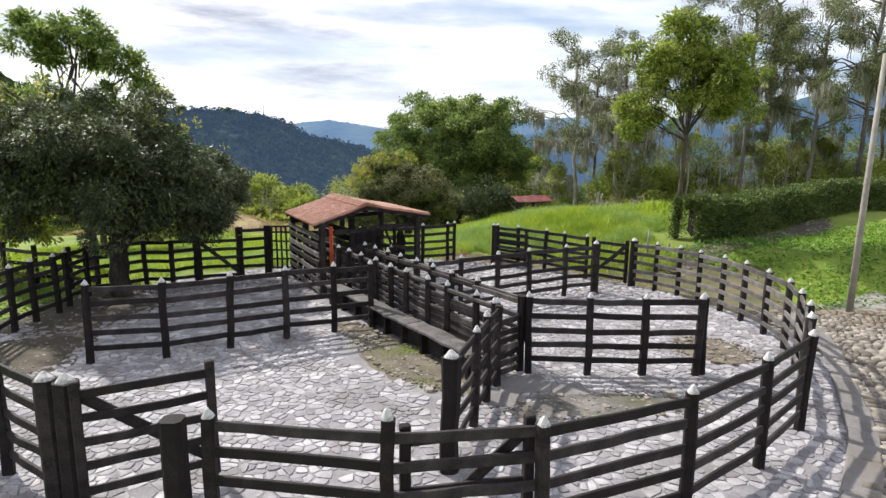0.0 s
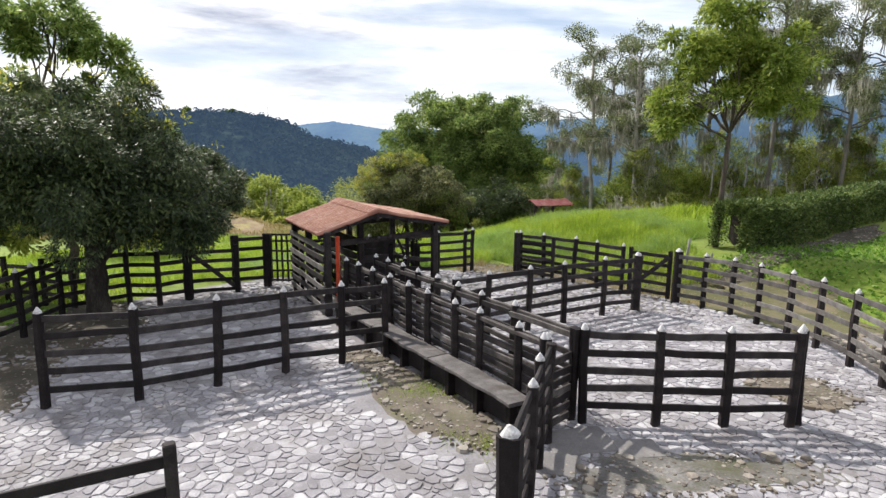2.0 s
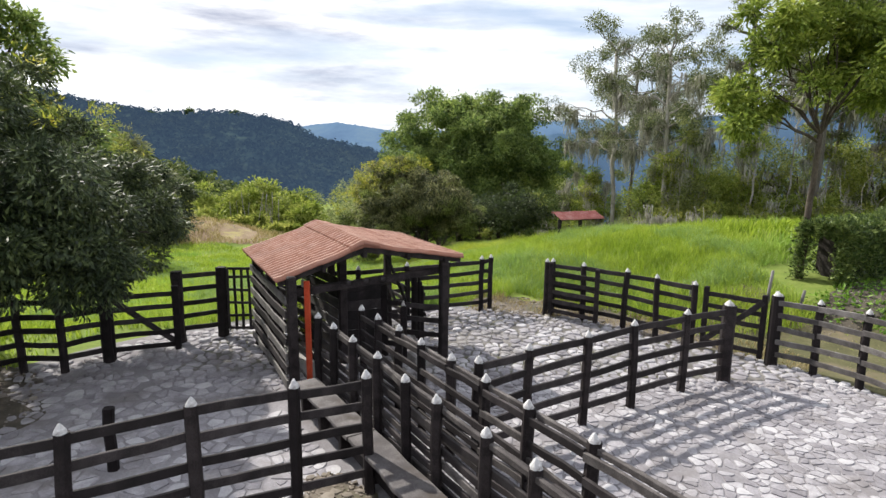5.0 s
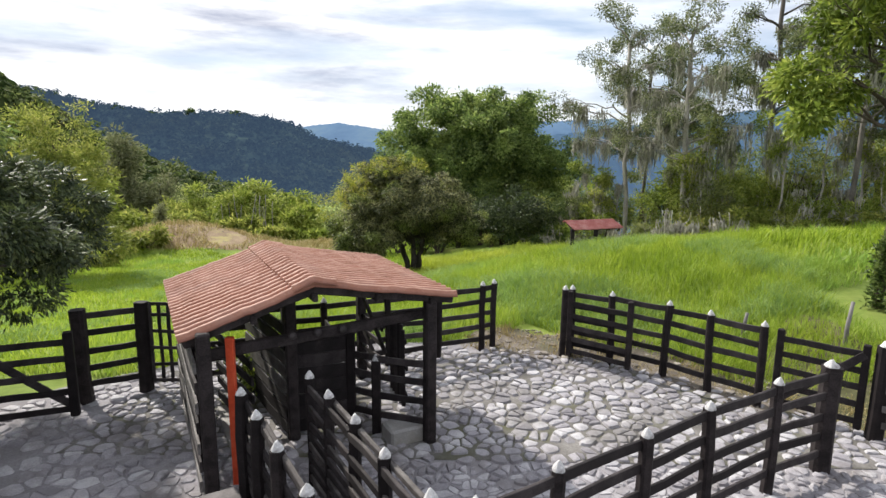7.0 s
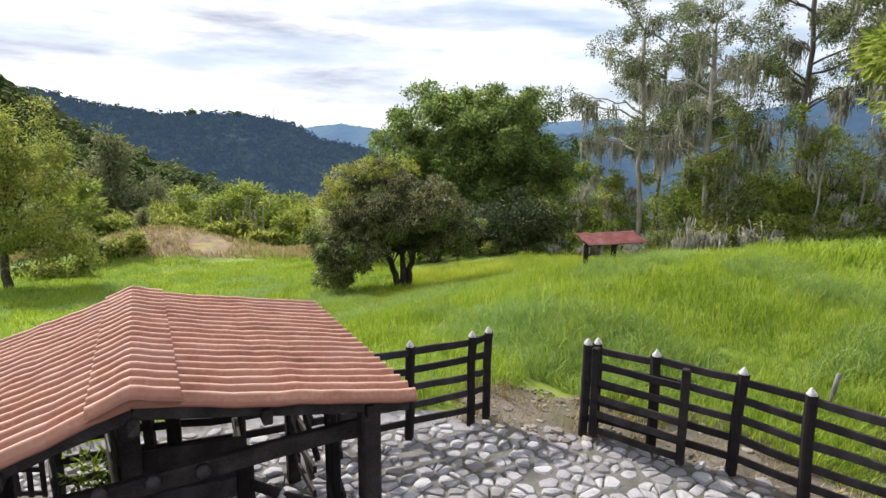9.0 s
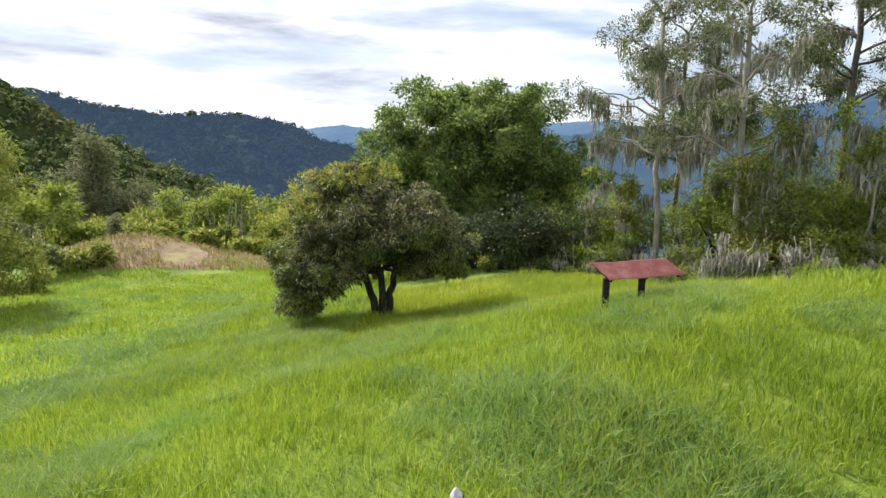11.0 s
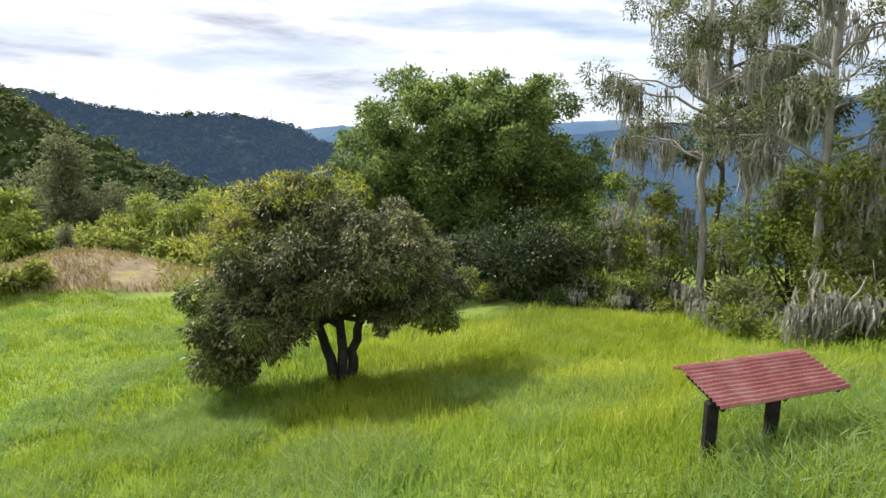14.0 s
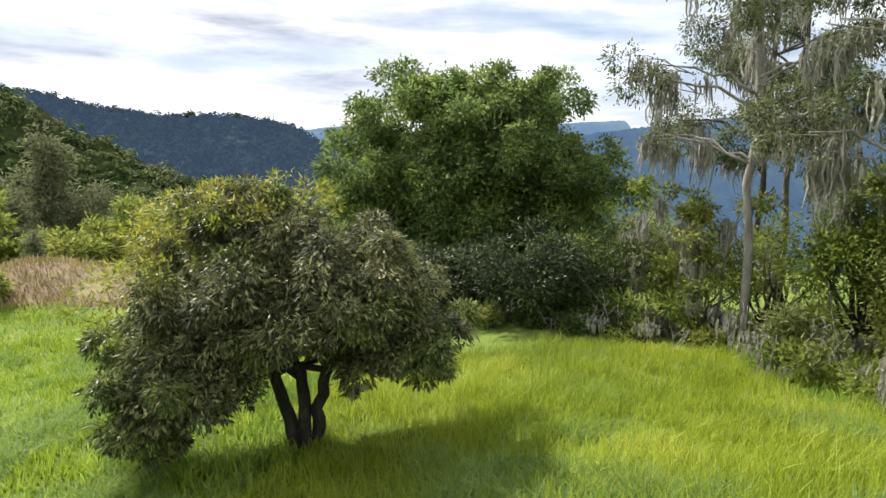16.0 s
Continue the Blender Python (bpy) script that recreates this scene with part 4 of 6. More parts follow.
def tree(name, label, base, blobs, trunk_r, fork, leaf, mat, bark=None, limbs=8, clusters=900, per=14, spread=0.22, length=0.22, width=0.07, droop=0.3,
         seed=1, stems=1, hollow=0.62, lump=0.22, extra=None, moss=0, twigs=2, group="", flat=0.35, out=0.55, moss_len=1.0, lobe=0.0, leader=False, lobe_n=20, inner=0, second=None):
    """A tree: tapered trunk, limbs out to its leaf masses, a crown of leaf clusters, hanging moss where it has some. Blobs are relative to its base."""
    r = np.random.default_rng(seed)
    x, y = base
    top = root(name, (x, y, gz(x, y)), label, "tree", group)
    pieces, ends = [], []
    big = max(blobs, key=lambda q: q[3] * q[5])
    for s in range(stems):
        a = np.array([r.normal(0, 0.12) * (stems > 1), r.normal(0, 0.12) * (stems > 1), -0.25])
        f0 = np.array([r.normal(0, 0.2) + (0.45 * (s - (stems - 1) / 2)), r.normal(0, 0.2), fork])
        v, f = limb(a, f0, trunk_r / stems ** 0.5, trunk_r * 0.7 / stems ** 0.5, r, 0.0, 8, 10, 0.006 if leader else 0.02)
        pieces.append((v, f))
        for j in range(max(2, limbs // stems)):
            q = blobs[(s + j * stems) % len(blobs)]
            d = unit(r.normal(0, 1, 3) + (0, 0, 0.35))
            e = np.array(q[:3]) + d * np.array(q[3:]) * r.uniform(0.35, 0.75)
            rr = trunk_r * 0.42 / stems ** 0.4
            start = f0 if r.random() < 0.6 else a + (f0 - a) * r.uniform(0.7, 1.0)
            if leader:
                start = a + (f0 - a) * np.clip((e[2] - 0.8) / f0[2], 0.45, 1.0)
            pieces.append(limb(start, e, rr, rr * 0.28, r, 0.12))
            ends.append((start, e))
            for t in range(twigs):
                w = start + (e - start) * r.uniform(0.4, 0.9)
                d2 = unit(r.normal(0, 1, 3))
                e2 = np.array(q[:3]) + d2 * np.array(q[3:]) * r.uniform(0.6, 0.95)
                pieces.append(limb(w, e2, rr * 0.35, rr * 0.09, r, 0.1, 6, 5))
                ends.append((w, e2))
    v, f = joined(pieces)
    part("trunk", mesh_of("trunk", v, f, bark or M_BARK, True), top)
    if inner:
        core = [(*q[:3], q[3] * 0.72, q[4] * 0.72, q[5] * 0.72) for q in blobs]
        part("inner_foliage", crown_mesh("inner_foliage", core, inner, 8, spread * 2.2, length * 1.15, width * 1.7, droop, mat, seed + 23, 0.5, 0.1), top)
    if second:
        part("crown", crown_mesh("crown", blobs, int(clusters * second[1]), per, spread, length, width, droop, second[0], seed + 29, hollow, lump, flat, out, lobe, lobe_n=lobe_n), top)
        clusters = int(clusters * (1 - second[1]))
    part("crown", crown_mesh("crown", blobs, clusters, per, spread, length, width, droop, mat, seed + 11, hollow, lump, flat, out, lobe, lobe_n=lobe_n), top)
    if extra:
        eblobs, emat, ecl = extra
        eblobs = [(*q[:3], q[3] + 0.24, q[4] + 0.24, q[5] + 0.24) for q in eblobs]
        # only the upper, sunward side gets them: a sunlit rim made by leaf colour
        part("young_leaves", crown_mesh("young_leaves", eblobs, ecl, per, spread, length, width, droop * 0.3, emat, seed + 17, 0.95, lump, flat, upper=(-0.45, 0.25, 0.85)), top, label="brighter leaves painting sunlight on the crown's upper sunward edge")
    if moss:
        part("hanging_moss", moss_mesh(ends, moss, r, moss_len), top, label="grey strands of hanging moss")["kind"] = "stuff"
    return top


def moss_mesh(ends, n, r, scale=1.0):
    """Bunches of thin hanging ribbons below the limbs."""
    vs, qs, o = [], [], 0
    for i in range(n):
        (a, b), other = ends[r.integers(len(ends))], ends[r.integers(len(ends))]
        if other[1][2] < b[2]:
            a, b = other
        s = np.array(a) + (np.array(b) - np.array(a)) * r.uniform(0.5, 1.0)
        bunch = int(r.integers(10, 22))
        big = r.uniform(0.5, 1.9) * scale
        for k in range(bunch):
            p0 = s + r.normal(0, 0.16, 3) * (1, 1, 0.5)
            L = big * r.uniform(0.4, 1.0)
            t = np.linspace(0, 1, 5)
            w = 0.027 * r.uniform(0.6, 1.6) * (np.array([0.7, 1.2, 1.0, 0.6, 0.08]))
            ang = r.uniform(0, np.pi)
            side = np.array([math.cos(ang), math.sin(ang), 0])
            sway = r.normal(0, 0.05, (5, 3)) * L
            sway[0] = 0
            p = p0 + np.stack([0 * t, 0 * t, -t * L], -1) + sway
            vs.append(np.stack([p - side * w[:, None], p + side * w[:, None]], 1).reshape(-1, 3))
            j = np.arange(4)[:, None] * 2
            qs.append(j + np.array([0, 1, 3, 2]) + o)
            o += 10
    return mesh_of("hanging_moss", np.concatenate(vs), np.concatenate(qs), M_MOSS)


# ---- trees round the yard ----
tree("mango_tree", "broad dark-leaved mango tree shading the corral fence", (-9.0, 15.95),
     [(-0.2, 0, 4.1, 2.2, 2.3, 1.4), (-1.8, -0.4, 3.7, 1.9, 2.0, 1.2), (1.3, 0.0, 3.4, 1.6, 1.9, 1.1), (2.1, 0.5, 2.9, 1.1, 1.2, 0.7), (0.4, -1.2, 3.3, 2.2, 1.5, 1.2), (-2.3, 0, 3.0, 1.0, 1.3, 0.7), (2.5, -0.3, 2.5, 0.8, 1.0, 0.5), (-1.2, -1.6, 3.0, 1.3, 1.0, 0.7), (1.2, 2.6, 2.9, 1.4, 1.4, 1.1), (0.3, 1.8, 3.6, 1.8, 1.6, 1.4), (1.4, -1.1, 2.55, 1.4, 1.2, 0.75)],
     0.30, 1.7, None, L_MANGO, bark=M_DARKBARK, limbs=12, clusters=12000, per=13, spread=0.055, length=0.125, width=0.036, droop=0.4, seed=3, lobe=0.46, lobe_n=66, hollow=0.8, lump=0.24, inner=4200, second=(L_MANGO2, 0.45),
     extra=([(-0.2, 0, 4.2, 2.3, 2.3, 1.55), (1.4, 0.1, 3.5, 1.7, 1.8, 1.2), (-1.8, -0.3, 3.8, 2.0, 2.0, 1.25)], L_MANGOSUN, 330))
tree("leafy_tree", "tall light-leaved tree behind the mango tree", (-12.2, 20.0),
     [(-0.3, 0, 7.8, 1.3, 1.2, 0.9), (0.3, 0, 8.1, 0.9, 0.9, 0.6), (1.9, 0, 6.8, 0.5, 0.55, 0.6), (-2.2, 0, 6.3, 0.9, 0.9, 0.4), (0.6, 0.3, 5.9, 0.8, 0.8, 0.35), (-2.6, 0, 5.2, 1.4, 1.2, 0.6), (2.2, 0.2, 4.8, 1.3, 1.2, 0.7)],
     0.16, 3.4, None, L_BIG, limbs=14, clusters=2400, per=10, spread=0.1, length=0.17, width=0.075, droop=0.25, seed=5, lobe=0.36, lobe_n=32, hollow=0.55)
tree("leafy_tree", "yellow-green leafy tree at the lawn's edge", (-15.6, 20.0),
     [(0, 0, 3.6, 2.4, 2.0, 1.6), (1.2, 0.5, 2.6, 1.6, 1.6, 1.2), (-1.5, 0, 4.3, 1.8, 1.5, 1.2)],
     0.15, 1.4, None, L_SHRUB, limbs=8, clusters=1000, per=10, spread=0.14, length=0.2, width=0.09, droop=0.2, seed=6, lobe=0.4)
tree("mango_tree", "round purplish-green mango tree alone in the meadow", (-2.55, 40.5),
     [(-0.7, 0.2, 4.4, 2.6, 2.5, 1.35), (-2.4, 0.0, 3.0, 1.9, 1.9, 1.4), (1.9, 0.0, 3.0, 1.6, 1.9, 1.35), (0.1, 1.2, 3.6, 2.6, 2.0, 1.6), (0.2, -1.0, 3.9, 2.3, 1.5, 1.1), (-2.3, -1.5, 1.75, 1.5, 1.3, 1.0), (2.0, -0.2, 2.6, 1.4, 1.4, 0.8), (1.2, 1.2, 3.3, 1.5, 1.3, 0.8), (-1.0, 0.3, 5.3, 1.3, 1.3, 0.55), (-3.0, -0.9, 1.2, 1.05, 1.0, 0.65), (-2.5, -0.7, 2.4, 1.55, 1.5, 1.1), (1.2, -0.8, 3.5, 1.5, 1.3, 0.9)],
     0.30, 1.9, None, L_MID, bark=M_DARKBARK, limbs=16, clusters=10500, per=12, spread=0.06, length=0.165, width=0.045, droop=0.5, seed=8, stems=3, lobe=0.5, lobe_n=48, hollow=0.8, out=0.45, lump=0.26, inner=2600, second=(L_MID2, 0.45),
     extra=([(-1.2, 0.3, 4.4, 2.5, 2.4, 1.45), (-2.8, 0.0, 3.1, 2.0, 2.0, 1.5), (-1.1, 0.3, 5.2, 1.4, 1.3, 0.65)], L_MANGOSUN, 1300))
tree("broadleaf_tree", "huge dense deep-green tree behind the meadow", (1.8, 66.0),
     [(-1.0, 0, 8.6, 7.0, 6.5, 4.0), (-4.6, -1.5, 7.0, 4.8, 4.5, 3.8), (4.2, -0.5, 7.2, 4.2, 5.0, 4.0), (-3.6, 0, 11.9, 2.2, 2.4, 1.9), (-4.2, 0, 12.6, 0.7, 0.8, 0.6), (3.2, 0, 11.3, 3.2, 3.4, 1.9), (-0.3, 0, 11.3, 2.6, 2.6, 1.7), (0, -3.5, 5.5, 6.5, 3.5, 3.6), (6.0, -1.5, 5.0, 3.4, 3.2, 3.6), (-5.3, -2, 4.2, 3.4, 3.2, 2.6), (0.5, -4.5, 2.6, 6.5, 3.0, 2.4), (5.8, -3.5, 2.4, 3.2, 2.6, 2.2), (0.3, -2.5, 8.2, 3.8, 3.0, 2.8), (0.5, 1.5, 8.5, 4.5, 3.0, 3.0)],
     0.7, 3.0, None, L_BIG, limbs=16, clusters=14500, per=10, spread=0.22, length=0.30, width=0.145, droop=0.3, seed=12, stems=2, lobe=0.9, lobe_n=34, hollow=0.84, lump=0.2, inner=3000, second=(L_BIG2, 0.4))
tree("leafy_tree", "slender yellow-green tree beside the clipped hedge", (9.0, 22.5),
     [(0, 0, 5.9, 1.7, 1.8, 1.0), (-1.3, 0, 4.9, 1.1, 1.3, 0.55), (1.3, 0.2, 5.3, 1.4, 1.5, 0.8), (0.3, 0, 7.3, 1.3, 1.4, 0.8), (1.9, 0, 6.5, 1.0, 1.1, 0.7), (-1.3, 0, 6.3, 1.0, 1.1, 0.7), (-1.9, 0.2, 4.3, 0.7, 0.8, 0.35)],
     0.10, 3.9, None, L_BRIGHT, bark=M_BARK, limbs=14, clusters=2300, per=10, spread=0.11, length=0.18, width=0.075, droop=0.35, seed=15, hollow=0.5, lobe=0.42, lobe_n=34, leader=True)
tree("leafy_tree", "small yellow-leaved tree on the lawn", (16.2, 19.5),
     [(0, 0, 2.3, 1.1, 1.0, 0.6), (0.6, 0, 2.9, 0.9, 0.8, 0.5), (-0.5, 0, 1.7, 0.7, 0.7, 0.4)],
     0.05, 1.0, None, L_BRIGHT, limbs=7, clusters=300, per=9, spread=0.12, length=0.17, width=0.08, droop=0.3, seed=16, hollow=0.3, lobe=0.3, leader=True)

# tall mossy trees along the far edge
MOSSY = [
    (10.7, 47.4, 15.0, 21, 0.19), (12.6, 43.2, 13.0, 22, 0.19), (13.2, 52.5, 15.5, 23, 0.24), (18.8, 46.0, 16.5, 24, 0.3),
    (20.6, 41.0, 14.5, 25, 0.26), (25.0, 46.5, 17.5, 26, 0.32), (28.6, 41.0, 16.5, 27, 0.3), (33.0, 45.0, 16.0, 28, 0.3), (17.0, 57.0, 17.5, 29, 0.3), (34.0, 38.0, 14.0, 30, 0.28),
    (24.0, 39.0, 13.0, 31, 0.24),
]
for x, y, h, s, tr in MOSSY:
    r = np.random.default_rng(s)
    blobs = []
    for j in range(12):
        z = h * (0.46 + 0.50 * j / 11)
        a = j * 2.4 + s
        rad = 3.3 * (1 - 0.5 * j / 11) * r.uniform(0.45, 1.15)
        blobs.append((rad * math.cos(a) * 1.2, rad * math.sin(a), z, r.uniform(0.9, 1.8), r.uniform(0.9, 1.6), r.uniform(0.45, 0.85)))
    tree("mossy_tree", "tall pale-trunked tree hung with grey moss", (x, y), blobs, tr * (0.8 if tr < 0.2 else 0.55), h * 0.86, None, L_MOSSY, bark=M_PALEBARK if tr < 0.2 else M_GREYBARK, limbs=20,
         clusters=1150 if tr < 0.2 else 1700, per=11, spread=0.15, length=0.15, width=0.062, droop=0.35, seed=s, hollow=0.25, lump=0.4, moss=56, twigs=3, group="mossy trees", moss_len=1.05, lobe=0.5, lobe_n=26, leader=True)


# ---- shrubs and undergrowth ----
def shrub(label, x, y, w, h, mat, seed, name="shrub", leaf=0.26, width=0.11, clusters=None, group="undergrowth", per=11, droop=0.1, cat="shrub", moss=0):
    r = np.random.default_rng(seed)
    top = root(name, (x, y, gz(x, y)), label, cat, group)
    blobs = [(r.normal(0, w * 0.25), r.normal(0, w * 0.2), h * r.uniform(0.4, 0.72), w * r.uniform(0.3, 0.5), w * r.uniform(0.3, 0.45), h * r.uniform(0.25, 0.4)) for _ in range(5)]
    pieces = [limb((r.normal(0, 0.1), r.normal(0, 0.1), -0.2), np.array(b[:3]) + r.normal(0, 0.15, 3), 0.035 * h ** 0.7, 0.01, r, 0.05, 5, 5) for b in blobs for _ in range(2)]
    v, f = joined(pieces)
    part("stem", mesh_of("stem", v, f, M_BARK, True), top)
    part("foliage", crown_mesh("foliage", blobs, clusters or int(26 * w * h + 30), per, 0.09 * w ** 0.6 + 0.07, leaf, width, droop, mat, seed + 3, 0.45, 0.4, lobe=0.15 * w), top)
    if moss:
        tagged(part("hanging_moss", moss_mesh([((0, 0, h * 0.5), b[:3]) for b in blobs], moss, r, 0.8), top, label="grey strands of hanging moss"), kind="stuff")
    return top


UNDER = np.random.default_rng(44)
mats = (L_SHRUB, L_OLIVE, L_BRIGHT, L_BAMBOO, L_BAMBOO, L_SHRUB, L_BRIGHT)
EDGE = np.array([(2.0, 50.5), (4.8, 48.6), (7.3, 47.6), (9.2, 46.3), (10.1, 44.3), (10.7, 42.0), (10.8, 39.8), (12.6, 38.4), (22, 39.4), (40, 37.4)])
SEG = np.concatenate([[0], np.cumsum(np.hypot(*np.diff(EDGE, axis=0).T))])
for row, (back, h0, h1, w0s, w1s, n) in enumerate(((0.0, 0.5, 1.0, 1.0, 1.5, 46), (1.7, 1.2, 2.4, 1.6, 2.4, 34), (4.0, 2.8, 4.8, 2.6, 3.6, 28), (7.5, 4.4, 6.6, 3.2, 4.4, 20))):
    for i in range(n):
        q = (i + UNDER.uniform(0.2, 0.8)) / n * SEG[-1]
        at = np.array([np.interp(q, SEG, EDGE[:, 0]), np.interp(q, SEG, EDGE[:, 1])])
        ahead = np.array([np.interp(q + 1.5, SEG, EDGE[:, 0]), np.interp(q + 1.5, SEG, EDGE[:, 1])])
        behind = np.array([np.interp(q - 1.5, SEG, EDGE[:, 0]), np.interp(q - 1.5, SEG, EDGE[:, 1])])
        d = unit(ahead - behind)
        x, y = at + np.array([-d[1], d[0]]) * (back + UNDER.uniform(-0.3, 0.9))
        if abs((x - 10.7) * 0.9 - (y - 47.4) * 0.43) < 0.75 and 43 < y < 47.4:
            continue
        # darker leaves at x < 6.8 paint the shade below the big tree
        shrub("tangled green undergrowth below the mossy trees", x, y, UNDER.uniform(w0s, w1s), UNDER.uniform(h0, h1), L_HEDGE if at[0] < 6.8 and (i + row) % 3 else mats[(i * 3 + row) % 7], 300 + i + 50 * row, leaf=(0.14, 0.19, 0.24)[(i + row) % 3], width=(0.06, 0.09, 0.075)[(i + row) % 3], clusters=int((44, 34, 20, 14)[row] * w0s * h1 + 40), per=9, moss=(6, 10, 18, 4)[(i + row) % 4] if row else 0)
# dark leaf colour stands in for the big tree's shade on these bushes
for i in range(8):
    shrub("bushes at the meadow's far edge, coloured dark as in shade", -4.5 + i * 1.5, 52 + UNDER.uniform(-1, 2.5), UNDER.uniform(2.8, 3.8), UNDER.uniform(2.0, 3.4), L_MANGO, 340 + i)
shrub("leafy green weed at the shed's back opening", -3.95, 19.07, 0.5, 0.95, L_BRIGHT, 391, leaf=0.09, width=0.05, clusters=60, cat="weed", name="weed_plant")
shrub("low green bush beside the pasture fence", -12.9, 17.0, 1.3, 0.9, L_SHRUB, 390, leaf=0.13, width=0.06)
for i in range(34):
    r = np.random.default_rng(820 + i)
    q = SEG[-1] * (0.06 + 0.86 * i / 34) + r.uniform(-0.4, 0.4)
    x, y = np.interp(q, SEG, EDGE[:, 0]) + r.normal(0.15, 0.3), np.interp(q, SEG, EDGE[:, 1]) + r.normal(0.1, 0.3)
    dead = root("bare_stem", (x, y, gz(x, y)), "thin bare pale stem at the wood's edge", "stem", "bare stems")
    h = r.uniform(0.7, 2.6)
    pieces, ends = [], []
    for _ in range(3):
        e = np.array([r.normal(0, 0.3 * h), r.normal(0, 0.2 * h), h * r.uniform(0.6, 1.0)])
        pieces.append(limb((0, 0, -0.2), e, 0.022, 0.007, r, 0.05, 6, 5, 0.05))
        ends.append((e * 0.4, e))
        for _ in range(3):
            w = e * r.uniform(0.4, 0.9)
            e2 = w + r.normal(0, 0.22 * h, 3) + (0, 0, 0.1 * h)
            pieces.append(limb(w, e2, 0.011, 0.004, r, 0.05, 5, 4, 0.05))
            ends.append((w, e2))
    v, f = joined(pieces)
    tagged(part("branch", mesh_of("branch", v, f, M_PALEBARK, True), dead), kind="stuff")
    if i % 2:
        tagged(part("hanging_moss", moss_mesh(ends, 4, r, 0.28 * h), dead, label="grey strands of hanging moss"), kind="stuff")
def mossy_snag(x, y, h, w, bunches, seed):
    """Dead bush under a heavy curtain of moss."""
    r = np.random.default_rng(seed)
    top = root("mossy_snag", (x, y, gz(x, y)), "dead bush draped with a pale curtain of moss", "dead bush", "mossy snags")
    ends = []
    for i in range(9):
        e = np.array([r.uniform(-w, w), r.uniform(-0.4, 0.4), h * r.uniform(0.55, 1.0)])
        v, f = limb((r.normal(0, 0.1), r.normal(0, 0.1), -0.2), e, 0.05, 0.014, r, 0.1, 7, 6, 0.04)
        part("branch", mesh_of("branch", v, f, M_PALEBARK, True), top)
        ends.append((e * 0.55, e))
    tagged(part("hanging_moss", moss_mesh(ends, bunches, r, 0.3 * h), top, label="pale grey curtain of moss"), kind="stuff")


mossy_snag(10.7, 39.5, 2.3, 1.0, 30, 901)
mossy_snag(13.4, 39.0, 2.0, 0.8, 16, 902)
for i in range(16):
    r = np.random.default_rng(760 + i)
    q = SEG[-1] * (0.08 + 0.8 * i / 16)
    x, y = np.interp(q, SEG, EDGE[:, 0]) + r.uniform(0.8, 3.2), np.interp(q, SEG, EDGE[:, 1]) + r.uniform(1.0, 4.5)
    h = r.uniform(4.0, 8.0)
    blobs = [(r.normal(0, 0.7), r.normal(0, 0.5), h * z, r.uniform(0.5, 0.9), r.uniform(0.5, 0.8), 0.4) for z in (0.6, 0.75, 0.88, 1.0)]
    tree("sapling", "thin pale sapling with hanging moss", (x, y), blobs, 0.06, h * 0.8, None, (L_OLIVE, L_BRIGHT, L_SHRUB)[i % 3], bark=M_PALEBARK, limbs=8, clusters=140, per=9, spread=0.14, length=0.2, width=0.09,
         droop=0.3, seed=780 + i, hollow=0.2, lobe=0.35, leader=True, moss=16, twigs=1, group="saplings", moss_len=0.9)
# valley thickets beyond the meadow
VALLEY = [(-31, 94, 9, 7.0, L_BAMBOO), (-38, 99, 10, 7.4, L_BAMBOO), (-24, 99, 8, 6.4, L_BAMBOO), (-45, 96, 8, 6.0, L_SHRUB), (-36, 84, 6, 4.0, L_SHRUB), (-28, 82, 4.5, 2.8, L_SHRUB), (-34, 104, 9, 8, L_BAMBOO), (-28, 107, 8, 7, L_BAMBOO),
          (-45, 80, 7, 4.5, L_BAMBOO), (-52, 88, 7, 4.4, L_OLIVE), (-9, 106, 7, 5.4, L_OLIVE), (-60, 76, 8, 5.4, L_SHRUB),
          (-50, 68, 6, 4, L_SHRUB), (-42, 69, 4, 2.6, L_SHRUB), (-37, 64, 3.6, 1.9, L_OLIVE), (-45, 60, 4.4, 2.4, L_SHRUB), (-9, 74, 4.6, 3.8, L_OLIVE),
          (-70, 80, 11, 8, L_OLIVE), (-80, 90, 13, 10, L_OLIVE), (-60, 62, 7, 5, L_OLIVE), (-92, 98, 14, 12, L_OLIVE), (-40, 116, 13, 7, L_OLIVE), (-18, 120, 12, 6, L_OLIVE), (-4, 112, 9, 5, L_OLIVE),
          (-74, 124, 16, 10, L_OLIVE), (-98, 128, 18, 14, L_OLIVE), (-62, 144, 18, 9, L_OLIVE), (-30, 148, 18, 8, L_OLIVE), (-5, 152, 18, 7, L_OLIVE), (-112, 108, 16, 15, L_OLIVE), (-27, 75, 2.4, 1.6, L_OLIVE), (-22, 80, 2.6, 1.6, L_SHRUB), (-17, 83, 2.2, 1.4, L_BRIGHT), (-39, 73, 3, 2, L_OLIVE), (-27.6, 60.2, 2.6, 1.9, L_SHRUB), (-30.2, 58.6, 3.0, 2.2, L_OLIVE), (-28.6, 53.8, 2.4, 1.5, L_SHRUB)]
for i, (x, y, w, h, m) in enumerate(VALLEY):
    far = y > 75
    h = h * 1.65 if far else h
    shrub("feathery light-green thicket in the valley" if m is L_BAMBOO else "rounded green thicket in the valley", x, y, w, h, m, 400 + i, "thicket", 0.75 if far else 0.4, 0.26 if far else 0.16,
          int(min(520, 6 * w * h + 100)), "valley thickets", 10, 0.3, "thicket")


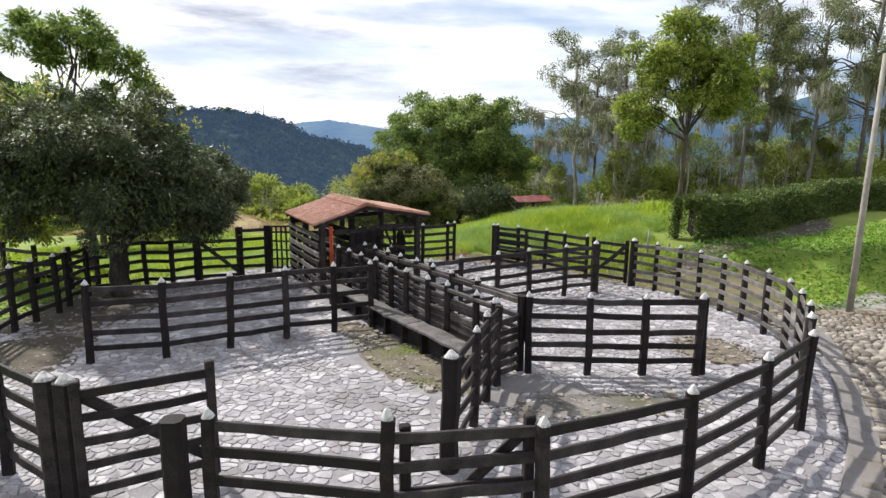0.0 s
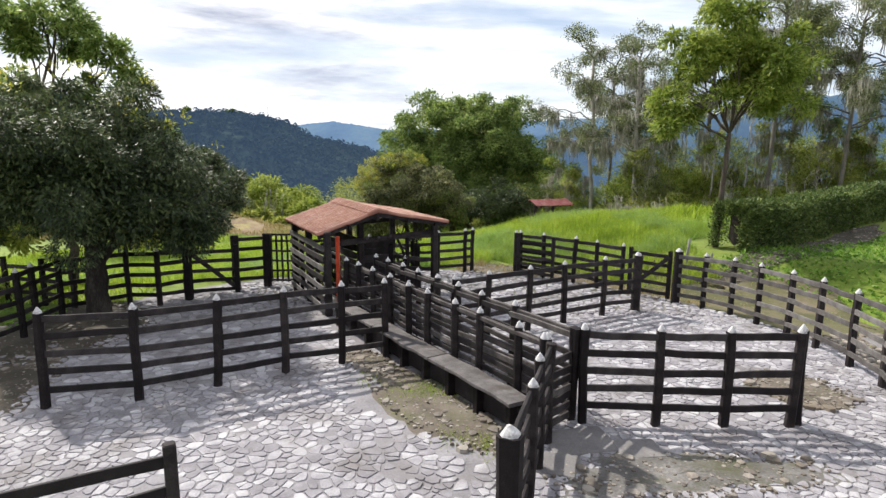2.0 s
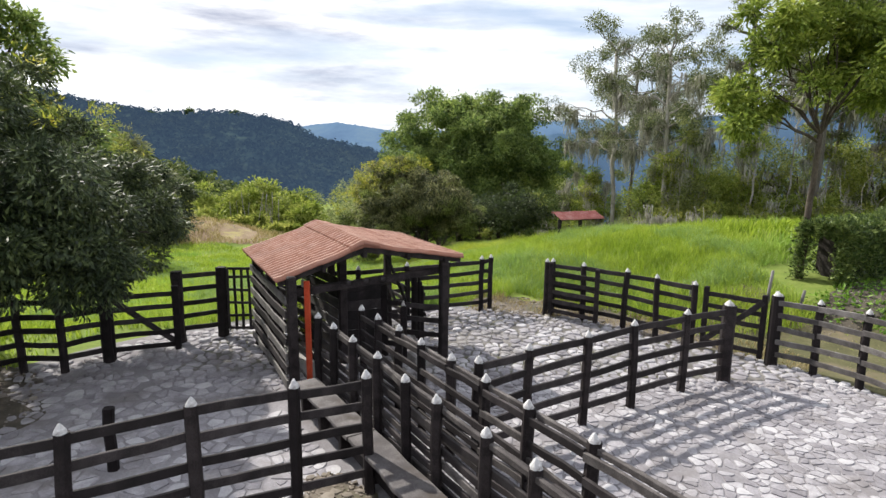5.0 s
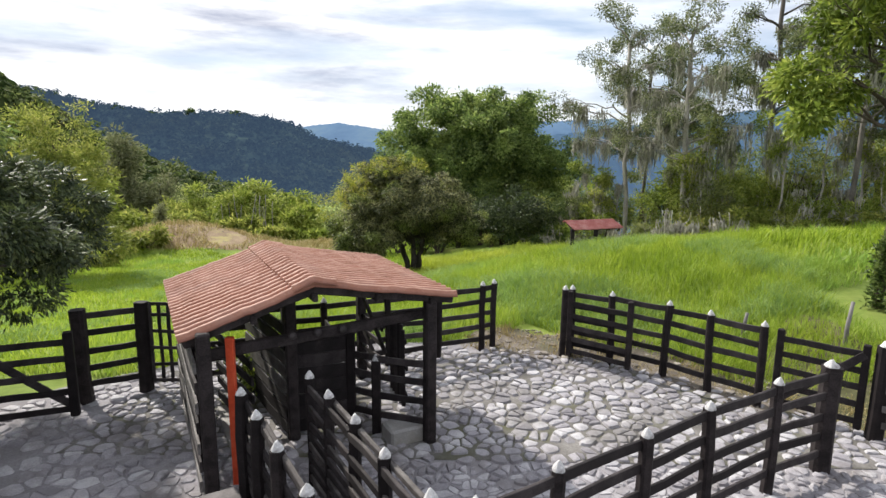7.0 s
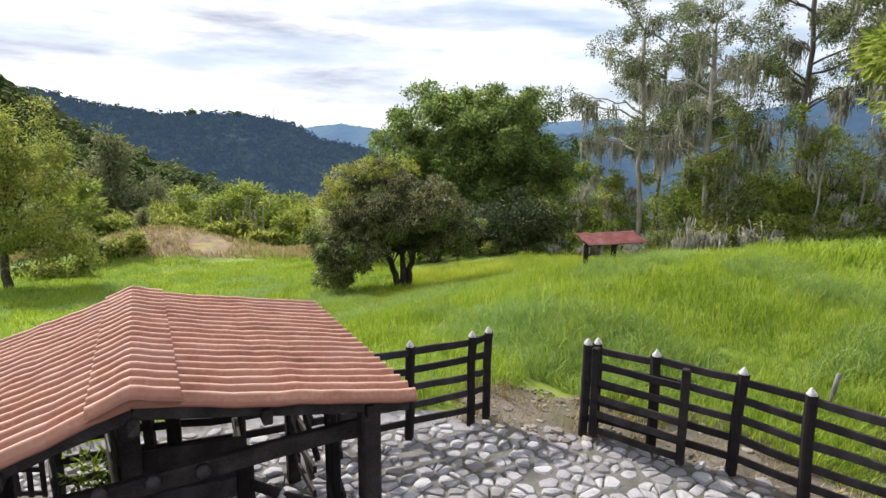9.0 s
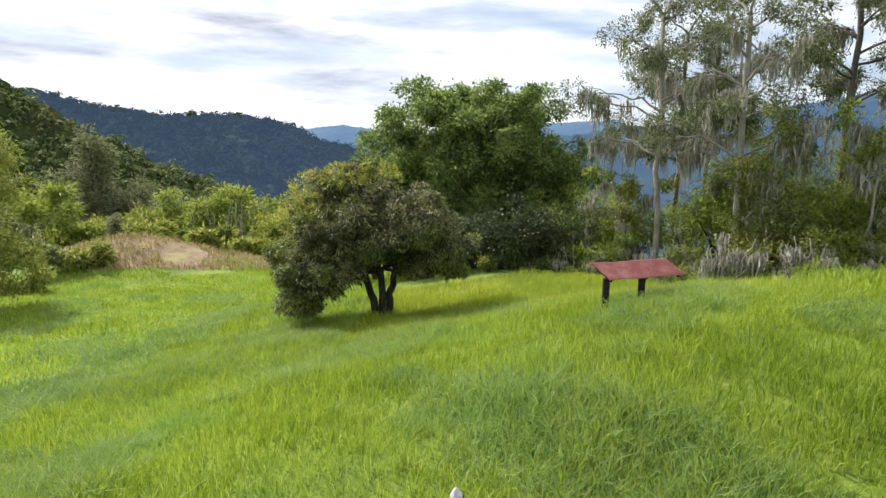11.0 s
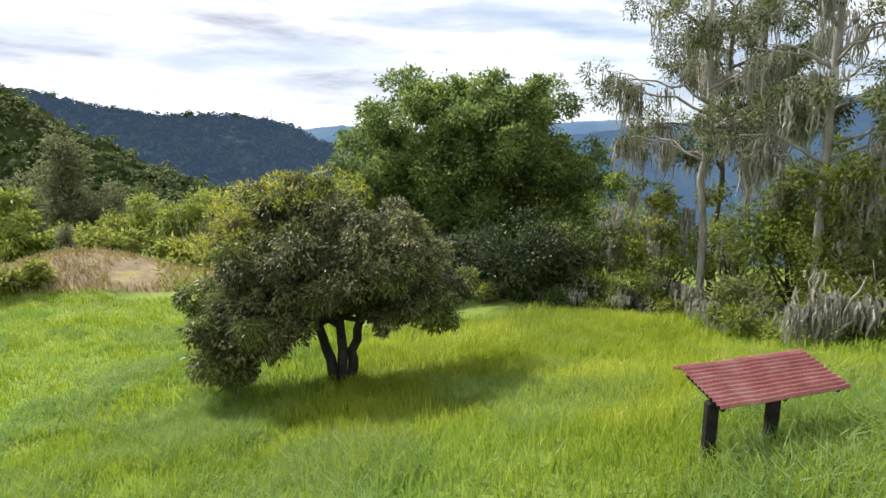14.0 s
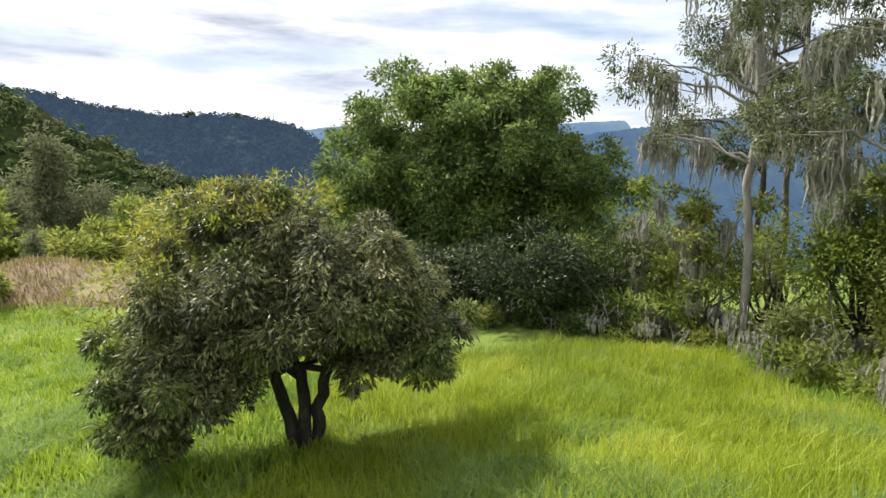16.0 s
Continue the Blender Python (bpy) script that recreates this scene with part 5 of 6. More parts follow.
def cone_tree(x, y, h, w, seed):
    """Grey feathery conifer with a soft pointed outline."""
    r = np.random.default_rng(seed)
    top = root("casuarina_tree", (x, y, gz(x, y)), "grey-green feathery conifer in the valley", "tree", "valley conifers")
    v, f = limb((0, 0, -0.3), (0.2, 0, h * 0.95), 0.3, 0.05, r, 0.0)
    part("trunk", mesh_of("trunk", v, f, M_BARK, True), top)
    blobs = [(r.normal(0, w * 0.12), r.normal(0, 0.3), h * (0.28 + 0.62 * j / 5), w * 0.5 * (1.05 - 0.6 * j / 5), w * 0.5 * (1.05 - 0.6 * j / 5), h * 0.16) for j in range(6)]
    part("crown", crown_mesh("crown", blobs, 520, 12, 0.024 * h, 0.045 * h, 0.014 * h, 0.1, L_GREY, seed, 0.4, 0.35), top)


for i, (x, y, h, w) in enumerate([(-56, 108, 21, 9), (-49.5, 107, 14, 7), (-63, 110, 15, 8), (-31.5, 71, 4.0, 2.0), (-36, 66, 3.0, 1.6)]):
    cone_tree(x, y, h, w, 500 + i)

tree("leafy_tree", "feathery yellow-green tree at the valley's edge", (-29.0, 49.5),
     [(0, 0, 7.0, 5.0, 4.5, 3.0), (2.5, -1, 5.0, 3.8, 3.4, 2.4), (-3, 0, 6, 4, 4, 3), (1.5, 0, 9.5, 3.2, 3.0, 2.0), (3.0, 0, 2.6, 2.6, 2.6, 1.5)],
     0.3, 3.0, None, L_SHRUB, limbs=14, clusters=3200, per=10, spread=0.2, length=0.28, width=0.09, droop=0.3, seed=33, hollow=0.5, lobe=0.7)
# bare pale bamboo canes standing in the thicket
for i in range(14):
    r = np.random.default_rng(700 + i)
    x, y = -27 + r.normal(0, 2.2), 88 + r.normal(0, 1.5)
    cane = root("bamboo_cane", (x, y, gz(x, y)), "bare pale bamboo cane in the thicket", "bamboo", "bare canes")
    v, f = limb((0, 0, -0.3), (r.normal(0, 0.8), r.normal(0, 0.5), r.uniform(5, 8.5)), 0.09, 0.03, r, 0.0, 6, 6, 0.01)
    part("stalk", mesh_of("stalk", v, f, M_POLE, True), cane)
# crest trees and the mast on the wooded hill
CR = np.random.default_rng(61)
CREST = [(-420, 50, 9, 13), (-346, 51, 8, 12), (-330, 51, 9, 17), (-272, 50, 9, 15), (-262, 49, 8, 12), (-455, 53, 10, 12), (-500, 62, 9, 13)]
CREST += [(CR.uniform(-470, -235), 48, CR.uniform(5, 9), CR.uniform(7, 10)) for _ in range(26)]
for i, (x, z, w, h) in enumerate(CREST):
    z = float(np.interp(x, (-515, -472, -415, -368, -323, -266, -230, -202), (63, 52, 43, 38, 37, 36, 31, 22)))
    top = root("crest_tree", (x, 754, z - 9), "dark tree on the hill's crest", "tree", "crest trees")
    r = np.random.default_rng(600 + i)
    v, f = limb((0, 0, -2), (0, 0, h * 0.8), 0.5, 0.2, r)
    part("trunk", mesh_of("trunk", v, f, M_BARK, True), top)
    part("crown", crown_mesh("crown", [(0, 0, h * 0.75, w * 0.5, w * 0.4, h * 0.28), (w * 0.3, 0, h * 0.55, w * 0.35, w * 0.3, h * 0.2)], 90, 8, 1.2, 3.0, 1.5, 0, L_HEDGE, 620 + i, 0.3, 0.4), top)
mast = root("radio_mast", (-226, 752, 28), "thin radio mast on the hill's crest", "mast")
v, f = sweep([(0, 0, 0), (0, 0, 20)], round_section(0.35, 6))
part("pole", mesh_of("pole", v, f, M_POLE), mast)


# ---- clipped hedge ----
def hedge():
    """Clipped hedge along a gently bending line; the line is the foot of its front."""
    line = np.array([(9.35, 21.35), (11.0, 22.35), (14.2, 24.9), (17.3, 27.0), (20.2, 28.6), (25.0, 30.6)])
    seg = np.concatenate([[0], np.cumsum(np.hypot(*np.diff(line, axis=0).T))])
    a = line[0]
    top = root("hedge", (a[0], a[1], gz(*a)), "long clipped dark green hedge", "hedge")
    r = np.random.default_rng(70)
    m = 46000
    half, high = 0.55, 1.42

    def along(s):
        p = np.column_stack([np.interp(s, seg, line[:, 0]), np.interp(s, seg, line[:, 1])])
        d = np.column_stack([np.interp(s + 0.8, seg, line[:, 0]), np.interp(s + 0.8, seg, line[:, 1])]) - np.column_stack([np.interp(s - 0.8, seg, line[:, 0]), np.interp(s - 0.8, seg, line[:, 1])])
        d = unit(d)
        q = np.column_stack([-d[:, 1], d[:, 0]])
        return p + q * half, q

    s = r.random(m) ** 1.25 * seg[-1]
    w = r.uniform(-half, half, m)
    h = high * r.random(m) ** 0.8
    face = r.random(m)
    w = np.where(face < 0.55, np.where(r.random(m) < 0.8, -half, half) + r.normal(0, 0.09, m) + 0.07 * np.sin(s * 2.1) * np.sin(h * 4 + s), w)
    h = np.where(face >= 0.55, high + r.normal(0, 0.07, m) + 0.06 * np.sin(s * 1.3) + 0.04 * np.sin(s * 3.7), h)
    s = np.where(r.random(m) < 0.11, np.abs(r.normal(0.0, 0.22, m)), s)
    c, q = along(s)
    p = c + q * w[:, None]
    pos = np.column_stack([p - a, land(p[:, 0], p[:, 1]) - gz(*a) + h])
    ax = np.column_stack([q * np.sign(w)[:, None] * 0.5, np.full(m, 0.35)]) + r.normal(0, 0.6, (m, 3))
    v, f = leaf_geo(pos, ax, r.uniform(0.07, 0.16, m), r.uniform(0.04, 0.08, m), r)
    part("foliage", mesh_of("foliage", v, f, L_HEDGE), top)
    # one solid dark block inside the leaves, behind their gaps
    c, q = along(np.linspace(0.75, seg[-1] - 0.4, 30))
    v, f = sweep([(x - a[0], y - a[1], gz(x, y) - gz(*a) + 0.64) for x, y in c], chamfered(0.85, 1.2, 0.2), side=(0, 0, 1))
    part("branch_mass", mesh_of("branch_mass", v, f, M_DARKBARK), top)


hedge()


# ---- grass ----
def blades(name, label, pts, height, width, mat, seed, lean=0.35):
    """Many bent blades, five corners each, as one object."""
    r = np.random.default_rng(seed)
    n = len(pts)
    z = land(pts[:, 0], pts[:, 1]) - 0.04
    base = np.column_stack([pts, z])
    ang = r.uniform(0, 2 * np.pi, n)
    side = np.column_stack([np.cos(ang), np.sin(ang), np.zeros(n)]) * (width * r.uniform(0.6, 1.3, n))[:, None]
    wind = np.column_stack([0.06 + 0.08 * np.sin(pts[:, 0] * 0.5 + pts[:, 1] * 0.3), -0.05 + 0.07 * np.sin(pts[:, 1] * 0.6), np.zeros(n)])
    bend = np.column_stack([r.normal(0, lean, n), r.normal(0, lean, n), np.zeros(n)]) + wind
    px, py = pts[:, 0], pts[:, 1]
    tuft = np.sin(px * 1.9 + 1.3 * np.sin(py * 1.4)) * np.sin(py * 2.2 + 1.1 * np.sin(px * 1.2)) + 0.8 * np.sin(px * 0.7 + py * 0.45) * np.sin(py * 0.8 - px * 0.3)
    h = height * r.uniform(0.55, 1.2, n) * (0.92 + 0.26 * tuft)
    up = np.array([0, 0, 1.0])
    mid = base + up * (h * 0.6)[:, None] + bend * (h * 0.35)[:, None]
    tip = base + up * (h * 0.95)[:, None] + bend * (h * 0.95)[:, None]
    v = np.stack([base - side, base + side, mid + side * 0.75, mid - side * 0.75, tip], 1).reshape(-1, 3)
    b = np.arange(n)[:, None] * 5
    return tagged(new(name, mesh_of(name, v, [(b + (0, 1, 2, 3)).astype(np.int32), (b + (3, 2, 4)).astype(np.int32)], mat)), label, "grass", kind="stuff")


def scatter(x0, x1, y0, y1, density, seed, keep):
    r = np.random.default_rng(seed)
    n = int((x1 - x0) * (y1 - y0) * density)
    p = np.column_stack([r.uniform(x0, x1, n), r.uniform(y0, y1, n)])
    tuft = 0.5 + 0.5 * np.sin(p[:, 0] * 1.7 + np.sin(p[:, 1] * 2.3)) * np.sin(p[:, 1] * 1.9 + np.sin(p[:, 0] * 1.1))
    return p[keep(p[:, 0], p[:, 1]) & (r.random(n) < 0.45 + 0.55 * tuft)]


STRIP = [(5.6, 18.5), (4.78, 19.2), (3.62, 20.5), (2.75, 21.1), (1.9, 21.55), (0.5, 22.1)]


def strip_d(x, y):
    """Distance to the line of the meadow fence."""
    out = np.full(np.shape(x), 99.0)
    for (ax, ay), (bx, by) in zip(STRIP, STRIP[1:]):
        t = np.clip(((x - ax) * (bx - ax) + (y - ay) * (by - ay)) / ((bx - ax) ** 2 + (by - ay) ** 2), 0, 1)
        out = np.minimum(out, np.hypot(x - ax - t * (bx - ax), y - ay - t * (by - ay)))
    return out


def meadow(x, y):
    return (strip_d(x, y) > 0.85 + 0.2 * np.sin(x * 5 + y * 3) + 0.45 * np.exp(-((x - 1.2) ** 2))) & (yard_d(x, y) > 0.45) & (y > 16.6 + 1.1 * np.sin(x * 0.8) + 0.6 * np.sin(x * 2.3 + 1)) & ~((x > 8.2) & (y < 24 + 0.42 * (x - 9)))


gold = lambda x, y: meadow(x, y) & (x > -3 + 0.6 * np.sin(y)) & (y > 33.5 + 1.2 * np.sin(x * 1.3)) & (x < 9.5)
verdant = lambda x, y: meadow(x, y) & ~gold(x, y)
p = scatter(-9, 10, 20, 38, 440, 80, verdant)
blades("meadow_grass", "tall bright green meadow grass", p, 0.40, 0.0085, M_GRASS, 81, 0.42)
p = scatter(-4, 10, 31, 47, 330, 78, gold)
blades("meadow_grass", "ripe yellow-green meadow grass", p, 0.46, 0.0095, M_GOLDGRASS, 79, 0.4)
p = scatter(-9, 13, 38, 54, 150, 82, verdant)
blades("meadow_grass", "tall bright green meadow grass", p, 0.46, 0.018, M_GRASS, 83)
p = scatter(10, 26, 24, 46, 70, 84, meadow)
blades("meadow_grass", "tall bright green meadow grass", p, 0.55, 0.026, M_GRASS, 85)
p = scatter(-34, -9, 17, 64, 110, 86, lambda x, y: meadow(x, y) & ~((x < -17) & (y > 60.3 + 0.7 * np.sin(x))))
blades("meadow_grass", "low soft green meadow grass", p, 0.30, 0.02, M_GRASS, 87)
p = scatter(-9, 2, 54, 66, 40, 88, meadow)
blades("meadow_grass", "low soft green meadow grass", p, 0.4, 0.03, M_GRASS, 89)
p = scatter(-56, -6, 58, 92, 34, 90, lambda x, y: (y > 61 + 1.2 * np.sin(x * 0.3)) & (np.sin(x * 0.5) * np.sin(y * 0.4 + x * 0.1) > -0.6))
blades("dry_grass", "dry straw-coloured grass on the bank", p, 0.55, 0.04, M_DRYGRASS, 91)
p = scatter(-0.5, 9.5, 17, 24.5, 420, 92, lambda x, y: (yard_d(x, y) > 0.1) & (strip_d(x, y) < 1.15 + 0.3 * np.sin(x * 3.1)) & (np.sin(x * 6.1 + y) * np.sin(y * 5.3) > -0.35))
blades("dry_grass", "dry straw-coloured grass along the fence", p, 0.2, 0.008, M_DRYGRASS, 93, 0.6)


def lawn(label, x0, x1, y0, y1, density, seed, keep, size, mat=None, high=0.10):
    r = np.random.default_rng(seed)
    p = scatter(x0, x1, y0, y1, density, seed, keep)
    n = len(p)
    pos = np.column_stack([p, land(p[:, 0], p[:, 1]) + r.uniform(0, high, n)])
    v, f = leaf_geo(pos, r.normal(0, 1, (n, 3)) * (1, 1, 0.3) + (0, 0, 0.5), size * r.uniform(0.6, 1.3, n), size * 0.6 * r.uniform(0.6, 1.2, n), r)
    return tagged(new("lawn_plants", mesh_of("lawn_plants", v, f, mat or L_LAWN)), label, "lawn", kind="stuff")


lawn("low bright green leafy lawn", 8.0, 26, 12.5, 27, 150, 95, lambda x, y: (yard_d(x, y) > 3.0 + 0.4 * np.sin(x * 2.3 + y * 1.7)) & (y > 14.3 + 0.1 * x) & (y < 21.3 + 0.42 * (x - 9)), 0.13)
patchy = lambda x, y: meadow(x, y) & (np.sin(x * 0.8 + 0.9 * np.sin(y * 0.5)) * np.sin(y * 0.55 + 0.8 * np.sin(x * 0.6)) + 0.3 * np.sin(x * 2.3) * np.sin(y * 2.6) > 0.22)
p = scatter(-10, 9, 22.5, 40, 520, 101, patchy)
blades("meadow_weeds", "soft blue-green weeds among the meadow grass", p, 0.40, 0.009, M_WEED, 103, 0.75)
p = scatter(-12, -3.2, 30, 46, 260, 105, lambda x, y: meadow(x, y) & (np.sin(x * 1.3 + y * 0.7) * np.sin(y * 0.9 - x * 0.4) > -0.25))
blades("meadow_weeds", "pale soft weeds spread over the low meadow", p, 0.34, 0.012, M_WEED, 106, 0.8)
p = scatter(-24, -10, 24, 52, 130, 102, patchy)
blades("meadow_weeds", "soft blue-green weeds among the low grass", p, 0.32, 0.018, M_WEED, 104, 0.75)
lawn("low green lawn beside the fence", -26, -9.2, 3, 19, 60, 96, lambda x, y: (yard_d(x, y) > 0.5) & (x > -23 + 2 * np.sin(y * 0.6)) & (y > 4.5 + 1.2 * np.sin(x * 0.7)) & (y < 17.2 + 1.1 * np.sin(x * 0.8)), 0.13)


# ---- stone paving, last ----
def cells(points, reach, inset, limit=0.2):
    """Voronoi cells of the points, drawn in by inset and rounded; yields (centre, outline)."""
    out = []
    order = np.argsort(points[:, 1])
    pts = points[order]
    ys = pts[:, 1]
    for i, c in enumerate(pts):
        lo, hi = np.searchsorted(ys, c[1] - reach), np.searchsorted(ys, c[1] + reach)
        nb = pts[lo:hi]
        d = nb - c
        dist = np.hypot(d[:, 0], d[:, 1])
        near = np.argsort(dist)[1:13]
        poly = [(-reach, -reach), (reach, -reach), (reach, reach), (-reach, reach)]
        for k in near:
            if dist[k] > reach * 1.6:
                break
            nx, ny = d[k] / dist[k]
            lim = dist[k] / 2 - inset
            res = []
            for a in range(len(poly)):
                p, q = poly[a], poly[(a + 1) % len(poly)]
                sp, sq = p[0] * nx + p[1] * ny - lim, q[0] * nx + q[1] * ny - lim
                if sp <= 0:
                    res.append(p)
                if sp * sq < 0:
                    t = sp / (sp - sq)
                    res.append((p[0] + (q[0] - p[0]) * t, p[1] + (q[1] - p[1]) * t))
            poly = res
            if len(poly) < 3:
                break
        if len(poly) < 3:
            continue
        P = np.array(poly)
        Q = np.roll(P, -1, 0)
        P = np.stack([P * 0.86 + Q * 0.14, P * 0.14 + Q * 0.86], 1).reshape(-1, 2)
        far = np.hypot(P[:, 0], P[:, 1])[:, None]
        P = P * np.minimum(1, limit / np.maximum(far, 1e-6))
        out.append((c, P))
    return out


def rounded(P):
    Q = np.roll(P, -1, 0)
    return (P + Q) / 2


def stone_geo(P, r, h, dome, top=0.86, slope=0.022):
    """One stone, outline P round its centre: sides, eased edge, gently domed top."""
    k = len(P)
    tilt = r.normal(0, slope, 2)
    jag = 1 + r.normal(0, 0.045, k)[:, None]
    z = P @ tilt
    rings = [np.column_stack([P * jag, np.full(k, -0.02)]), np.column_stack([P * top * jag, h + z])]
    v = np.concatenate(rings + [[(0, 0, h + dome)]])
    j = np.arange(k)
    j1 = (j + 1) % k
    q = np.stack([j, j1, j1 + k, j + k], -1)
    t = np.stack([np.full(k, 2 * k), j + k, j1 + k], -1)
    return v, [q, t]


def jittered(x0, x1, y0, y1, step, seed, keep, jit=0.36):
    r = np.random.default_rng(seed)
    gx, gy = np.meshgrid(np.arange(x0, x1, step), np.arange(y0, y1, step * 0.87))
    gx = gx + (np.arange(gx.shape[0])[:, None] % 2) * step / 2
    p = np.column_stack([gx.ravel(), gy.ravel()]) + r.uniform(-jit, jit, (gx.size, 2)) * step
    p = p[r.random(len(p)) > 0.22]
    return p[keep(p[:, 0], p[:, 1])]


def bed(name, label, keep_r, mat, dz):
    cx, cy, ax, ay = YARD
    rad, ang = np.linspace(0.02, 1 + keep_r / 8.6, 40), np.linspace(0, 2 * np.pi, 97)[:-1]
    rr, aa = np.meshgrid(rad, ang, indexing="ij")
    x, y = cx + ax * rr * np.cos(aa), cy + ay * rr * np.sin(aa)
    v = np.stack([x, y, land(x, y) + dz], -1).reshape(-1, 3)
    n, k = rr.shape
    i, j = np.meshgrid(np.arange(n - 1), np.arange(k), indexing="ij")
    q = np.stack([i * k + j, (i + 1) * k + j, (i + 1) * k + (j + 1) % k, i * k + (j + 1) % k], -1).reshape(-1, 4)
    return tagged(new(name, mesh_of(name, v, q, mat, True)), label, "floor", kind="structure")


M_SLAB = material("worn_slab", [(0.11, 0.103, 0.104), (0.17, 0.161, 0.161), (0.26, 0.248, 0.245)], 2, 40, 0.9, 0.6, 0.012, stain=(0.15, 0.135, 0.12), stain_scale=1.0, coords="World")
M_MORTAR = material("pale_mortar_and_dust", [(0.14, 0.131, 0.138), (0.225, 0.214, 0.228), (0.35, 0.34, 0.355)], 2.2, 30, 0.95, 0.6, 0.015, stain=(0.155, 0.141, 0.142), stain_scale=1.1, coords="World")
yard_floor = bed("yard_floor", "yard paved with pale irregular field stones", 0.5, M_MORTAR, -0.006)


def in_yard(x, y):
    n = RN[0] * x + RN[1] * y
    patch = (n > 4.35 + 0.25 * np.sin(y * 2.2)) & (n < 5.6) & (y > 8.7 + 0.3 * np.sin(x * 3)) & (y < 12.3)
    walk_strip = (n > 5.35) & (n < 5.95) & (y > 9.6) & (y < 16)
    rubble = (np.hypot(x - 5.6, (y - 11.6) * 0.8) < 0.75)
    return (yard_d(x, y) < 0.15) & ~patch & ~walk_strip & ~rubble


# dark soil between the cobbles of the inner yard
cx, cy, ax, ay = YARD
gx, gy = np.meshgrid(np.arange(-6.0, 6.6, 0.3), np.arange(17.1, 21.9, 0.3), indexing="ij")
v = np.stack([gx, gy, land(gx, gy) + 0.003], -1).reshape(-1, 3)
n, k = gx.shape
i, j = np.meshgrid(np.arange(n - 1), np.arange(k - 1), indexing="ij")
q = np.stack([i * k + j, (i + 1) * k + j, (i + 1) * k + j + 1, i * k + j + 1], -1).reshape(-1, 4)
q = q[yard_d(v[q, 0], v[q, 1]).max(1) < 0.35]
part("soil_bed", mesh_of("soil_bed", v, q, M_SOIL, True), yard_floor, label="dark soil between the cobbles")

sr = np.random.default_rng(90)
west = lambda x, y: (x < -2.6 - 0.25 * (y - 12)) & (y > 10.8 + 0.45 * (x + 6.6))
allp = np.concatenate([jittered(-11, 9, 3, 17.0, 0.148, 91, lambda x, y: in_yard(x, y) & ~west(x, y), 0.46), jittered(-11, 0, 9, 17.0, 0.22, 97, lambda x, y: in_yard(x, y) & west(x, y), 0.58), jittered(-11, 9, 17.15, 23, 0.205, 94, in_yard, 0.6)])
stones = cells(allp, 0.5, 0.0065, 0.17)
loose, singles = [], []
for c, P in stones:
    near = (-1.4 < c[0] < 3.6) and (17.6 < c[1] < 21.8)
    (singles if near and len(singles) < 300 else loose).append((c, P))
for c, P in singles:
    v, f = stone_geo((P if sr.random() < 0.35 else rounded(P)) * sr.uniform(0.95, 1.08), sr, sr.uniform(0.014, 0.044), 0.016, 0.77)
    ob = part("paving_stone", mesh_of("paving_stone", v, f, M_STONEPART), yard_floor, (c[0], c[1], gz(*c)))
pieces = []
for c, P in loose:
    flat = c[1] < 16.5
    if flat and sr.random() < 0.05:
        continue
    shape = (P if sr.random() < 0.2 else rounded(P)) * sr.uniform(0.92, 1.06)
    v, f = stone_geo(shape, sr, sr.uniform(0.002, 0.011), 0.005, 0.9, 0.026) if flat else stone_geo(shape, sr, sr.uniform(0.010, 0.036), 0.014, 0.74)
    pieces.append((v + (c[0], c[1], gz(*c)), f))
v, f = joined(pieces)
tagged(part("paving_stones", mesh_of("paving_stones", v, f, M_STONE), yard_floor), kind="stuff")

# cobbled path outside the yard
path_keep = lambda x, y: (yard_d(x, y) > 0.25) & (yard_d(x, y) < 5.0) & (x > 1.0) & (y < 14.0 + 0.1 * x) 
pp = jittered(1, 14, -1, 15.5, 0.168, 92, path_keep, 0.34)
pieces = [(lambda g: (g[0] + (c[0], c[1], gz(*c)), g[1]))(stone_geo(rounded(P), sr, sr.uniform(0.015, 0.04), 0.018)) for c, P in cells(pp, 0.32, 0.012)]
v, f = joined(pieces)
ang = np.linspace(-1.3, 0.25, 40)
rr, aa = np.meshgrid(np.linspace(0.4, 5.3, 20), ang, indexing="ij")
cx, cy, ax, ay = YARD
X, Y = cx + (ax + rr) * np.cos(aa), cy + (ay + rr) * np.sin(aa)
pv = np.stack([X, Y, land(X, Y) - 0.012], -1).reshape(-1, 3)
n, k = rr.shape
i, j = np.meshgrid(np.arange(n - 1), np.arange(k - 1), indexing="ij")
path = tagged(new("pavement", mesh_of("pavement", pv, np.stack([i * k + j, (i + 1) * k + j, (i + 1) * k + j + 1, i * k + j + 1], -1).reshape(-1, 4), M_BED, True)), "cobbled path curving round the corral", "path", kind="structure")
tagged(part("cobbles", mesh_of("cobbles", v, f, M_PATHSTONE, True), path), kind="stuff")
